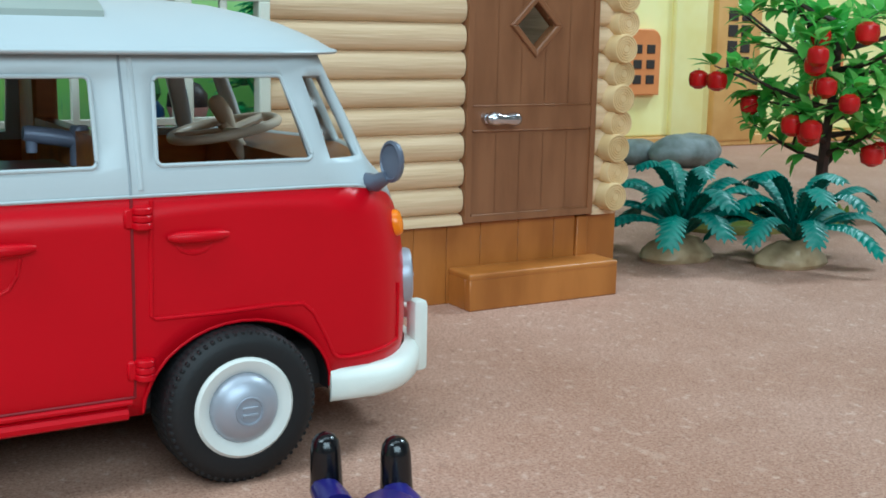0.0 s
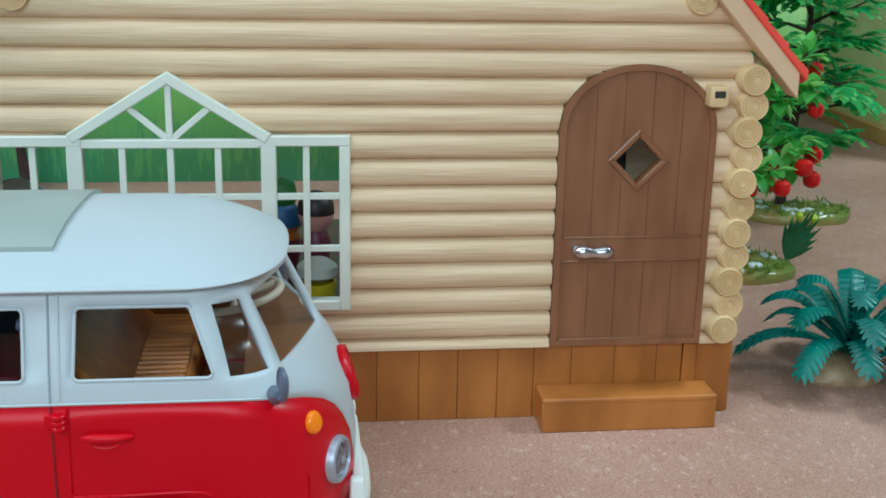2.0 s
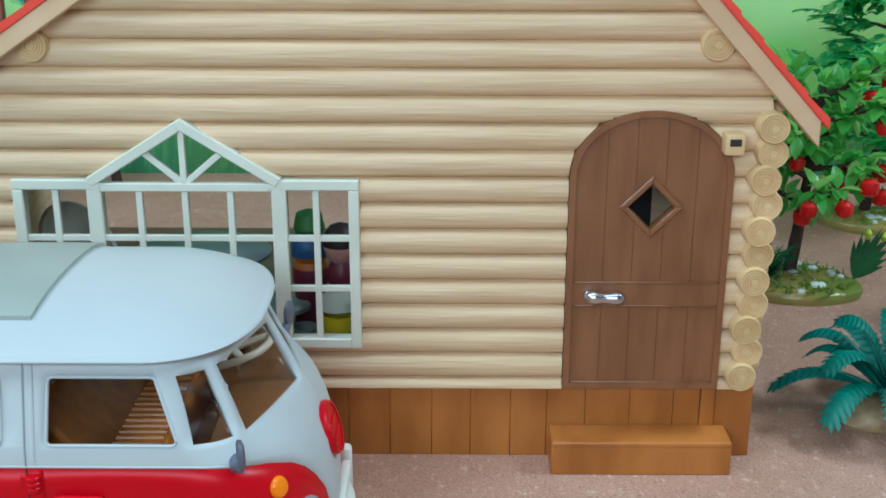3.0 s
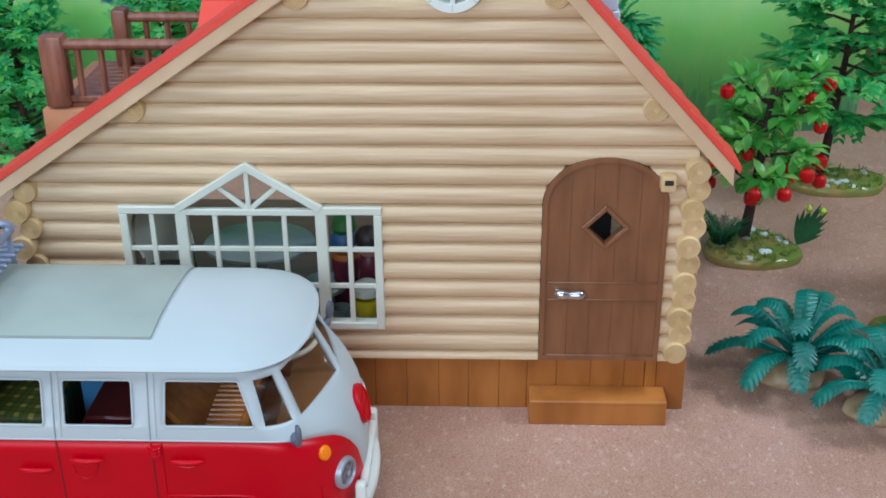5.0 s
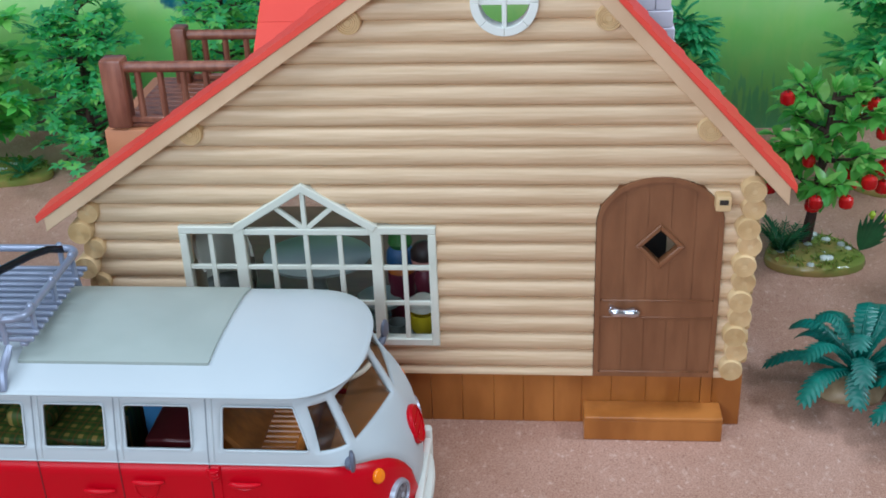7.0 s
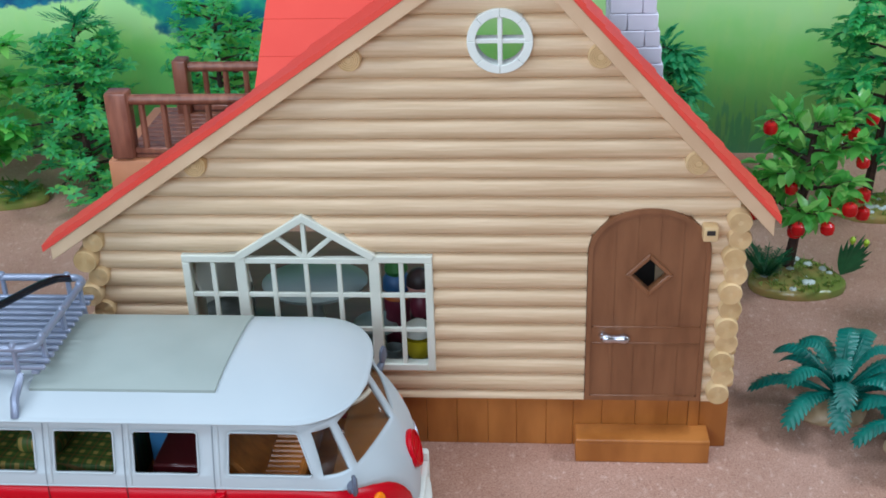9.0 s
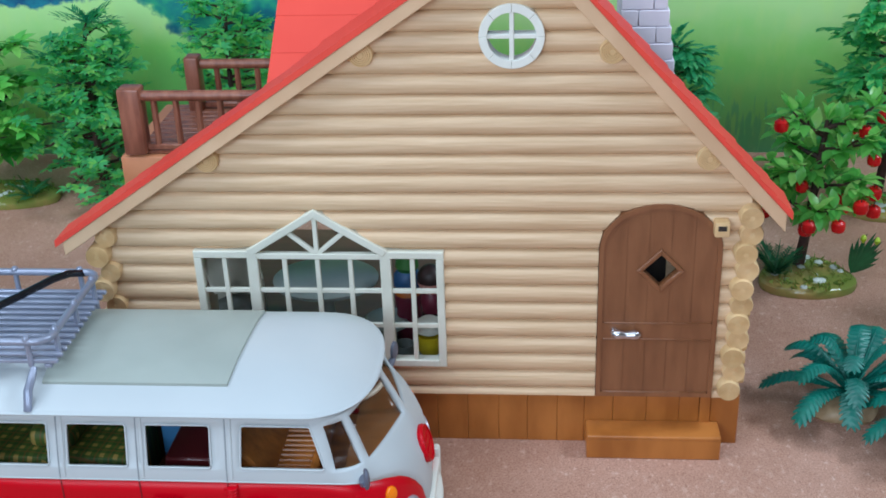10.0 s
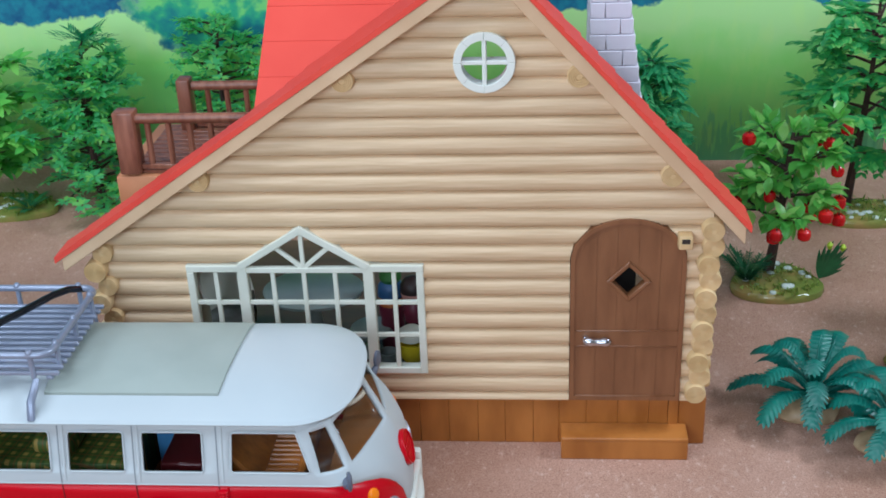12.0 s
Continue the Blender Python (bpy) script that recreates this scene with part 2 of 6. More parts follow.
def mural_material():
    """Printed scenery: bright meadow, darker clumps, blue-green woods along the top."""
    m, nodes, links, b = base_material("printed_scenery", 0.55)
    tc = nodes.new("ShaderNodeTexCoord")
    sep = nodes.new("ShaderNodeSeparateXYZ")
    links.new(tc.outputs["Object"], sep.inputs[0])

    def math_node(op, a, c):
        k = nodes.new("ShaderNodeMath")
        k.operation = op
        for i, v in enumerate((a, c)):
            if hasattr(v, "is_output"):
                links.new(v, k.inputs[i])
            else:
                k.inputs[i].default_value = v
        return k.outputs[0]

    x, z = sep.outputs[0], sep.outputs[2]
    soft = noise_node(nodes, links, 6.0, 5, (1, 1, 1.5))
    streak = noise_node(nodes, links, 60, 4, (1.4, 1.4, 0.45))
    # meadow: pale far slopes above, teal foot lightened to offset weak light, brushed strokes between
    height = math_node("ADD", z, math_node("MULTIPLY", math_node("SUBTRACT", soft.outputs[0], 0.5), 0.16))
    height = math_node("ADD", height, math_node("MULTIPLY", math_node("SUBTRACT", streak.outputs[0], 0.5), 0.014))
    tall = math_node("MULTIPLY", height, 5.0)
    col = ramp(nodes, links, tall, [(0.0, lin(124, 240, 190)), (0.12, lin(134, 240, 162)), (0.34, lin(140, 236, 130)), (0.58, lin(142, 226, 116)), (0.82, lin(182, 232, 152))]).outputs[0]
    daub = noise_node(nodes, links, 24, 5, (2.2, 2.2, 0.8))
    strokes = ramp(nodes, links, daub.outputs[0], [(0.5, (0, 0, 0, 1)), (0.62, (1, 1, 1, 1))]).outputs[0]
    col = mix(nodes, links, math_node("MULTIPLY", strokes, 0.2), col, lin(196, 236, 128))
    col = mix(nodes, links, math_node("MULTIPLY", streak.outputs[0], 0.12), col, lin(190, 232, 140))
    # grass tufts at the foot
    blades = noise_node(nodes, links, 150, 3, (1.5, 1.5, 0.22))
    tuft = math_node("SUBTRACT", blades.outputs[0], math_node("MULTIPLY", z, 4.5))
    col = mix(nodes, links, math_node("MULTIPLY", ramp(nodes, links, tuft, [(0.3, (0, 0, 0, 1)), (0.42, (1, 1, 1, 1))]).outputs[0], 0.5), col, lin(76, 200, 150))
    # a grove of round-topped trees, dark underneath and light on top
    clump = noise_node(nodes, links, 22.0, 5, (1, 1, 1.1))
    leafy = noise_node(nodes, links, 80, 5)
    fringe = math_node("MULTIPLY", math_node("SUBTRACT", leafy.outputs[0], 0.5), 0.022)
    rough_edge = math_node("MULTIPLY", math_node("SUBTRACT", clump.outputs[0], 0.5), 0.05)
    dx, dz = math_node("MULTIPLY", math_node("ADD", x, 0.385), 0.62), math_node("SUBTRACT", z, 0.198)
    far = math_node("SQRT", math_node("ADD", math_node("MULTIPLY", dx, dx), math_node("MULTIPLY", dz, dz)), 0.0)
    grove = math_node("ADD", far, math_node("ADD", fringe, rough_edge))
    mask = ramp(nodes, links, grove, [(0.058, (1, 1, 1, 1)), (0.061, (0, 0, 0, 1))]).outputs[0]
    tone = math_node("ADD", math_node("MULTIPLY", math_node("SUBTRACT", z, 0.135), 4.0), math_node("ADD", math_node("MULTIPLY", clump.outputs[0], 0.9), math_node("MULTIPLY", leafy.outputs[0], 0.5)))
    trees = ramp(nodes, links, tone, [(0.62, lin(12, 100, 122)), (0.76, lin(24, 132, 126)), (0.9, lin(52, 168, 122)), (1.05, lin(120, 204, 116))]).outputs[0]
    col = mix(nodes, links, mask, col, trees)
    # blue far woods along the top
    ridge = noise_node(nodes, links, 7.0, 3, (1, 1, 0.1))
    top = math_node("ADD", z, math_node("ADD", fringe, math_node("MULTIPLY", math_node("SUBTRACT", ridge.outputs[0], 0.5), 0.05)))
    clearing = math_node("MAXIMUM", math_node("SUBTRACT", 1.0, math_node("MULTIPLY", math_node("ABSOLUTE", math_node("SUBTRACT", x, 0.2), 0.0), 11.0)), 0.0)
    top = math_node("SUBTRACT", top, math_node("MULTIPLY", clearing, 0.05))
    mask2 = ramp(nodes, links, top, [(0.180, (0, 0, 0, 1)), (0.183, (1, 1, 1, 1))]).outputs[0]
    blue = ramp(nodes, links, leafy.outputs[0], [(0.35, lin(8, 88, 128)), (0.65, lin(28, 132, 152))]).outputs[0]
    col = mix(nodes, links, math_node("MULTIPLY", mask2, math_node("SUBTRACT", 1.0, mask)), col, blue)
    links.new(col, b.inputs["Base Color"])
    return m


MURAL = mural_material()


def glass_material():
    """A thin clear plastic sheet: lets light straight through and mirrors a little of it."""
    m, nodes, links, b = base_material("clear_plastic", 0.04)
    clear = nodes.new("ShaderNodeBsdfTransparent")
    clear.inputs[0].default_value = (0.95, 0.95, 0.94, 1)
    gloss = nodes.new("ShaderNodeBsdfGlossy")
    gloss.inputs["Roughness"].default_value = 0.22
    ms = nodes.new("ShaderNodeMixShader")
    ms.inputs[0].default_value = 0.025
    links.new(clear.outputs[0], ms.inputs[1])
    links.new(gloss.outputs[0], ms.inputs[2])
    links.new(ms.outputs[0], nodes["Material Output"].inputs[0])
    return m


GLASS = glass_material()


def plaid_material():
    """Printed plaid: dark green cloth crossed by mustard bands that meet in pale squares."""
    m, nodes, links, b = base_material("plaid_print", 0.6)
    tc = nodes.new("ShaderNodeTexCoord")
    mp = nodes.new("ShaderNodeMapping")
    mp.inputs["Rotation"].default_value = (0.0, 0.0, 0.12)
    links.new(tc.outputs["Object"], mp.inputs[0])
    sep = nodes.new("ShaderNodeSeparateXYZ")
    links.new(mp.outputs[0], sep.inputs[0])

    def math_node(op, a, c):
        k = nodes.new("ShaderNodeMath")
        k.operation = op
        for i, v in enumerate((a, c)):
            if hasattr(v, "is_output"):
                links.new(v, k.inputs[i])
            else:
                k.inputs[i].default_value = v
        return k.outputs[0]

    bands, lines = [], []
    for axis in (0, 1):
        saw = math_node("FRACT", math_node("MULTIPLY", sep.outputs[axis], 118.0), 0.0)
        bands.append(math_node("LESS_THAN", saw, 0.34))
        lines.append(math_node("LESS_THAN", math_node("ABSOLUTE", math_node("SUBTRACT", saw, 0.72), 0.0), 0.05))
    sum_ = math_node("MULTIPLY", math_node("ADD", bands[0], bands[1]), 0.5)
    col = ramp(nodes, links, sum_, [(0.0, lin(34, 74, 22)), (0.5, lin(64, 90, 30)), (1.0, lin(158, 132, 66))]).outputs[0]
    col = mix(nodes, links, math_node("MULTIPLY", math_node("MAXIMUM", lines[0], lines[1]), 0.6), col, lin(120, 70, 30))
    n = noise_node(nodes, links, 120, 3)
    links.new(mix(nodes, links, math_node("MULTIPLY", n.outputs[0], 0.3), col, lin(84, 66, 28)), b.inputs["Base Color"])
    return m


PLAID = plaid_material()

# ---- mesh helpers, all in drawing units ----
BASES = {}
LIFT = {"now": 0.0}  # how high the moulded toys stand over their drawing's zero


def thing(name, base, label, category, group="", kind=""):
    ob = new(name)
    ob.empty_display_size = 0.01
    ob.location = (Vector(base) + Vector((0, 0, LIFT["now"]))) * U
    BASES[ob] = Vector(base)
    return tagged(ob, label, category, group, kind)


def mesh_of(bm, name, material, base, angle=38):
    for v in bm.verts:
        v.co = (v.co - base) * U
    me = bpy.data.meshes.new(name)
    bm.to_mesh(me)
    bm.free()
    me.polygons.foreach_set("use_smooth", [True] * len(me.polygons))
    me.set_sharp_from_angle(angle=radians(angle))
    me.materials.append(material)
    return me


def part(name, bm, material, parent, label="", angle=38):
    base = BASES[parent]
    ob = new(name, mesh_of(bm, name, material, base, angle))
    ob.parent = parent
    BASES[ob] = base
    if label:
        ob["label"] = label
    return ob


def single(name, bm, material, base, label, category, group="", kind="", angle=38):
    base = Vector(base)
    ob = new(name, mesh_of(bm, name, material, base, angle))
    ob.location = (base + Vector((0, 0, LIFT["now"]))) * U
    BASES[ob] = base
    return tagged(ob, label, category, group, kind)


def box(x0, x1, y0, y1, z0, z1, bevel=0.004, seg=1, bm=None, turn=None):
    own = bmesh.new()
    bmesh.ops.create_cube(own, size=1.0)
    for v in own.verts:
        v.co = Vector(((x0 + x1) / 2 + v.co.x * (x1 - x0), (y0 + y1) / 2 + v.co.y * (y1 - y0), (z0 + z1) / 2 + v.co.z * (z1 - z0)))
    if bevel:
        bmesh.ops.bevel(own, geom=own.edges[:], offset=bevel, segments=seg, affect="EDGES", profile=0.5)
    if turn is not None:
        bmesh.ops.transform(own, matrix=turn, verts=own.verts)
    return merge(bm, own)


def merge(bm, own):
    if bm is None:
        return own
    table = {v: bm.verts.new(v.co) for v in own.verts}
    for f in own.faces:
        bm.faces.new([table[v] for v in f.verts])
    own.free()
    return bm


def islands(bm):
    """Split a bmesh into its loose pieces."""
    seen, out = set(), []
    for f in bm.faces:
        if f in seen:
            continue
        stack, group = [f], []
        seen.add(f)
        while stack:
            g = stack.pop()
            group.append(g)
            for e in g.edges:
                for h in e.link_faces:
                    if h not in seen:
                        seen.add(h)
                        stack.append(h)
        own, table = bmesh.new(), {}
        for g in group:
            for v in g.verts:
                if v not in table:
                    table[v] = own.verts.new(v.co)
            own.faces.new([table[v] for v in g.verts])
        out.append(own)
    bm.free()
    return out


def tube(points, radius, seg=10, bm=None, closed=False, caps=True):
    """A round bar along points; radius is a number or one number per point."""
    bm = bm or bmesh.new()
    pts = [Vector(p) for p in points]
    n = len(pts)
    rad = [radius] * n if isinstance(radius, (int, float)) else radius
    rings = []
    up = Vector((0.31, 0.17, 0.93)).normalized()
    for i, p in enumerate(pts):
        a, b = pts[(i - 1) % n if closed else max(0, i - 1)], pts[(i + 1) % n if closed else min(n - 1, i + 1)]
        d = (b - a).normalized()
        side = d.cross(up)
        if side.length < 0.05:
            side = d.cross(Vector((1, 0, 0)))
        side.normalize()
        other = d.cross(side).normalized()
        rings.append([bm.verts.new(p + (side * math.cos(k * math.tau / seg) + other * math.sin(k * math.tau / seg)) * rad[i]) for k in range(seg)])
    for i in range(n if closed else n - 1):
        r0, r1 = rings[i], rings[(i + 1) % n]
        for k in range(seg):
            bm.faces.new((r0[k], r0[(k + 1) % seg], r1[(k + 1) % seg], r1[k]))
    if caps and not closed:
        bm.faces.new(rings[0][::-1])
        bm.faces.new(rings[-1])
    return bm


def lathe(profile, centre, axis="y", seg=28, bm=None):
    """A turned shape: profile rows of (radius, height along the axis)."""
    bm = bm or bmesh.new()
    c = Vector(centre)
    rings = []
    for r, h in profile:
        ring = []
        for k in range(seg):
            a = k * math.tau / seg
            u, v = r * math.cos(a), r * math.sin(a)
            off = {"x": (h, u, v), "y": (u, h, v), "z": (u, v, h)}[axis]
            ring.append(bm.verts.new(c + Vector(off)))
        rings.append(ring)
    for r0, r1 in zip(rings, rings[1:]):
        for k in range(seg):
            bm.faces.new((r0[k], r0[(k + 1) % seg], r1[(k + 1) % seg], r1[k]))
    bm.faces.new(rings[0][::-1])
    bm.faces.new(rings[-1])
    bmesh.ops.recalc_face_normals(bm, faces=bm.faces[:])
    return bm


def prism(outline, y0, y1, bevel=0.0, bm=None):
    """An outline of (x, z) points, made solid between two depths."""
    own = bmesh.new()
    front = [own.verts.new((x, y0, z)) for x, z in outline]
    back = [own.verts.new((x, y1, z)) for x, z in outline]
    own.faces.new(front)
    own.faces.new(back[::-1])
    for i in range(len(outline)):
        j = (i + 1) % len(outline)
        own.faces.new((front[i], back[i], back[j], front[j]))
    bmesh.ops.recalc_face_normals(own, faces=own.faces[:])
    if bevel:
        rim = [e for e in own.edges if all(abs(v.co.y - y0) < 1e-6 for v in e.verts)]
        bmesh.ops.bevel(own, geom=rim, offset=bevel, segments=1, affect="EDGES")
    return merge(bm, own)


def bar(p, q, width, y0, y1, bevel=0.003):
    """A flat bar in the front wall's plane from p to q, given as (x, z)."""
    a, b = Vector(p), Vector(q)
    d = (b - a).normalized()
    n = Vector((-d.y, d.x)) * width / 2
    return prism([tuple(a + n), tuple(a - n), tuple(b - n), tuple(b + n)], y0, y1, bevel)

# ---- setting ----
bm = bmesh.new()
bmesh.ops.create_grid(bm, x_segments=2, y_segments=2, size=17.0)
single("ground", bm, GROUND, (0, 0, 0), "tan fibre board that serves as the toy village's ground", "ground", kind="structure")


def backdrop():
    """One printed sheet that stands behind the village and bends back beside the yellow house."""
    plan = [(-13, -2), (-11.5, 3.2), (-10.4, 4.4), (-9, 4.75), (-4, 4.75), (0, 4.75), (2.6, 4.75), (3.05, 4.78), (3.16, 4.9), (3.2, 5.2), (3.2, 7.6), (3.6, 8.3), (4.4, 8.5), (9, 8.5), (13, 8.5)]
    bm = bmesh.new()
    rows = [[bm.verts.new((x, y, z)) for x, y in plan] for z in (0, 1.5, 3.0, 4.6)]
    for r0, r1 in zip(rows, rows[1:]):
        for i in range(len(plan) - 1):
            bm.faces.new((r0[i], r0[i + 1], r1[i + 1], r1[i]))
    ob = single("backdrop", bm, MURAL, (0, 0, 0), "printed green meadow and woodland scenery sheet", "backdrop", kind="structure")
    sol = ob.modifiers.new("thickness", "SOLIDIFY")
    sol.thickness, sol.offset = 0.003, 1.0


backdrop()


def room():
    # Unseen walls and ceiling, added to close the place and bounce light.
    w, h = 17.0, 17.0
    for name, lo, hi in (("wall_north", (-w, w, 0), (w, w + 0.8, h)), ("wall_south", (-w, -w - 0.8, 0), (w, -w, h)),
                         ("wall_east", (w, -w, 0), (w + 0.8, w, h)), ("wall_west", (-w - 0.8, -w, 0), (-w, w, h)), ("ceiling", (-w, -w, h), (w, w, h + 0.5))):
        bm = box(lo[0], hi[0], lo[1], hi[1], lo[2], hi[2], 0)
        single(name, bm, ROOM, ((lo[0] + hi[0]) / 2, (lo[1] + hi[1]) / 2, lo[2]), "plain off-white surface of the added, unseen room", "ceiling" if name == "ceiling" else "wall", kind="structure")


room()

# ---- log cabin ----
APEX = (-0.43, 3.129)
LEFT_EAVE, RIGHT_EAVE = (-3.03, 1.382), (1.0, 1.575)
SL = (APEX[1] - LEFT_EAVE[1]) / (APEX[0] - LEFT_EAVE[0])
SR = (APEX[1] - RIGHT_EAVE[1]) / (RIGHT_EAVE[0] - APEX[0])
WX0, WX1, WZ0, WZ1 = -2.264, -0.868, 0.54, 1.268  # window
WA = (-1.570, 1.522)
WF = 0.37
DX0, DX1, DZ0, DZS, DZ1 = 0.0, 0.664, 0.346, 1.29, 1.56  # door
DC, DR = (DX0 + DX1) / 2, (DX1 - DX0) / 2
RW = (-0.474, 2.486)
DIA = (0.337, 1.160, 0.098)
WALL_DEPTH = 2.3

cabin = thing("log_cabin", (-1.0, 1.1, 0), "beige toy log cabin with red roof and brown arched door", "house")


def door_half(z):
    return DR if z <= DZS else DR * math.sqrt(max(0.0, 1 - ((z - DZS) / (DZ1 - DZS)) ** 2))


def wall_spans(z):
    left = max(-2.83, LEFT_EAVE[0] + (z + 0.115 - LEFT_EAVE[1]) / SL)
    right = min(0.80, RIGHT_EAVE[0] - (z + 0.15 - RIGHT_EAVE[1]) / SR)
    holes = []
    if WZ0 < z < WZ1:
        holes.append((WX0, WX1))
    elif WZ1 <= z < WA[1]:
        h = max(0.004, WF * (WA[1] - z) / (WA[1] - WZ1) - 0.024)
        holes.append((WA[0] - h, WA[0] + h))
    if z < DZ1 - 0.002:
        holes.append((DC - door_half(z) - 0.003, DC + door_half(z) + 0.003))
    d = abs(z - RW[1])
    if d < 0.15:
        h = math.sqrt(0.15 ** 2 - d * d)
        holes.append((RW[0] - h, RW[0] + h))
    spans, x = [], left
    for a, b in sorted(holes):
        if a > x:
            spans.append((x, a))
        x = max(x, b)
    if right > x:
        spans.append((x, right))
    return spans


def strips(zs, ys, spans_at, inside=None):
    """Rows of a wall skin with its holes left out; gives one bmesh for each run between holes."""
    runs = {}
    for (z0, y0), (z1, y1) in zip(zip(zs, ys), list(zip(zs, ys))[1:]):
        mid = spans_at((z0 + z1) / 2)
        lo, hi = spans_at(z0 + 1e-4), spans_at(z1 - 1e-4)
        if not (len(lo) == len(hi) == len(mid)):
            lo = hi = mid
        for i, (a, b) in enumerate(zip(lo, hi)):
            key = i if len(mid) > 1 else 0
            bm = runs.setdefault((len(mid), key), bmesh.new())
            cols = 5
            v = [[bm.verts.new((s[0] + (s[1] - s[0]) * c / cols, y, z)) for c in range(cols + 1)] for s, y, z in ((a, y0, z0), (b, y1, z1))]
            for c in range(cols):
                bm.faces.new((v[0][c], v[0][c + 1], v[1][c + 1], v[1][c]))
    for bm in runs.values():
        bmesh.ops.remove_doubles(bm, verts=bm.verts[:], dist=0.0004)
    return list(runs.values())


def log_front():
    PITCH, FIRST = 0.1116, 0.381
    edges = [0.338, FIRST] + [FIRST + PITCH * k for k in range(1, 25)]
    for z0, z1 in zip(edges, edges[1:]):
        if z1 > 3.06:
            break
        n = 10
        zs, ys = [], []
        for j in range(n + 1):
            u = j / n
            full = u if z0 > 0.34 else 0.45 + 0.55 * u
            zs.append(z0 + (z1 - z0) * u)
            ys.append(-0.002 - 0.042 * math.sqrt(max(0.0, 1 - (2 * full - 1) ** 2)) ** 0.9)
        for bm in strips(zs, ys, wall_spans):
            part("log", bm, LOG, cabin, angle=60)
    zs = [0.32 + 0.03 * k for k in range(95) if 0.32 + 0.03 * k < 2.98]
    for run in strips(zs, [0.05] * len(zs), wall_spans):
        for bm in islands(run):
            part("inner_wall", bm, INSIDE, cabin)


log_front()


def log_disc(x, y0, z, r, depth, material=None):
    prof = [(r * 0.97, depth), (r, depth - 0.01), (r, 0.012), (r * 0.93, 0.0)]
    for k in (0.80, 0.63, 0.46, 0.29):
        prof += [(r * (k + 0.055), 0.0), (r * (k + 0.02), 0.005), (r * (k - 0.02), 0.005), (r * (k - 0.055), 0.0)]
    prof.append((0.004, 0.0))
    return lathe(prof, (x, y0, z), "y", 22)


def corner_ends():
    z, k = 0.42, 0
    while z < 1.55:
        fore = k % 2 == 0
        x = 0.752 + 0.038 * (z - 0.42) + (0.0 if fore else 0.016)
        if z < 1.52:
            part("log_end", log_disc(x + 0.004 * math.sin(k * 2.1), -0.108 if fore else -0.088, z, 0.064, 0.16), LOG_END, cabin)
            part("log_end", lathe([(0.05, -0.10), (0.055, -0.09), (0.055, 0.0), (0.048, 0.012), (0.02, 0.012)], (0.838, 0.04 + 0.02 * (k % 2), z + 0.03), "x", 16), LOG_END, cabin)
        if z < 1.41:
            part("log_end", log_disc(-2.815 if fore else -2.76, -0.10 if fore else -0.075, z - 0.039, 0.068 if fore else 0.06, 0.15), LOG_END, cabin)
        z += 0.108
        k += 1
    for x, z in ((-2.129, 1.812), (-1.252, 2.397), (0.035, 2.404), (0.558, 1.823)):
        part("purlin_end", log_disc(x, -0.07, z, 0.066, 0.1), LOG_END, cabin)


corner_ends()


def plinth():
    xs = [-2.86, -2.68, -2.5, -2.32, -2.14, -1.96, -1.78, -1.6, -1.42, -1.26, -1.095, -0.926, -0.746, -0.563, -0.394, -0.219, -0.06, 0.107, 0.3, 0.49, 0.605]
    for a, b in zip(xs, xs[1:]):
        part("plank", box(a + 0.0008, b - 0.0008, -0.012, 0.05, 0.0, 0.337, 0.002), PLINTH, cabin)
    part("plank", box(0.607, 0.668, -0.026, 0.05, 0.0, 0.334, 0.004), PLINTH, cabin)
    part("plank", box(0.67, 0.834, -0.012, 0.05, 0.0, 0.34, 0.004), PLINTH, cabin)
    part("plinth_back", box(-2.85, 0.83, 0.0, 0.04, 0.0, 0.32, 0), PLINTH, cabin)
    part("side_wall", box(0.78, 0.83, 0.05, 0.3, 0.0, 1.5, 0), LOG, cabin)
    part("side_wall", box(-2.85, -2.70, 0.05, 1.75, 0.0, 1.278, 0), LOG, cabin)
    part("inner_floor", box(-2.8, 0.78, 0.05, WALL_DEPTH, 0.26, 0.31, 0), INSIDE_FLOOR, cabin)
    part("upper_floor", box(-1.75, 0.7, 0.05, 0.3, 1.66, 1.70, 0), INSIDE, cabin)
    # Near-black colour gives this half the interior's shade behind the peephole.
    part("inner_partition", box(-0.06, 0.42, 0.42, 0.46, 0.31, 1.6, 0), DARK, cabin, "partition behind the door, darkened for the unlit interior")
    part("inner_partition", box(0.42, 0.74, 0.42, 0.46, 0.31, 1.6, 0), LOG, cabin, "beige inner wall behind the door")


plinth()
def door_step():
    st = thing("door_step", (0.33, -0.09, 0), "glossy brown plastic door step before the cabin", "step")
    x0, x1, y0, z1 = -0.05, 0.718, -0.186, 0.155
    part("tread", box(x0, x1, y0, -0.013, z1 - 0.03, z1, 0.009, 3), PLINTH, st, "flat brown tread")
    part("riser", box(x0 + 0.001, x1 - 0.001, y0 + 0.001, y0 + 0.04, 0.0, z1 - 0.022, 0.004), PLINTH, st)
    for a, b in ((x0 + 0.001, x0 + 0.04), (x1 - 0.04, x1 - 0.001)):
        part("cheek", box(a, b, y0 + 0.038, -0.014, 0.0, z1 - 0.022, 0.003), PLINTH, st)


door_step()


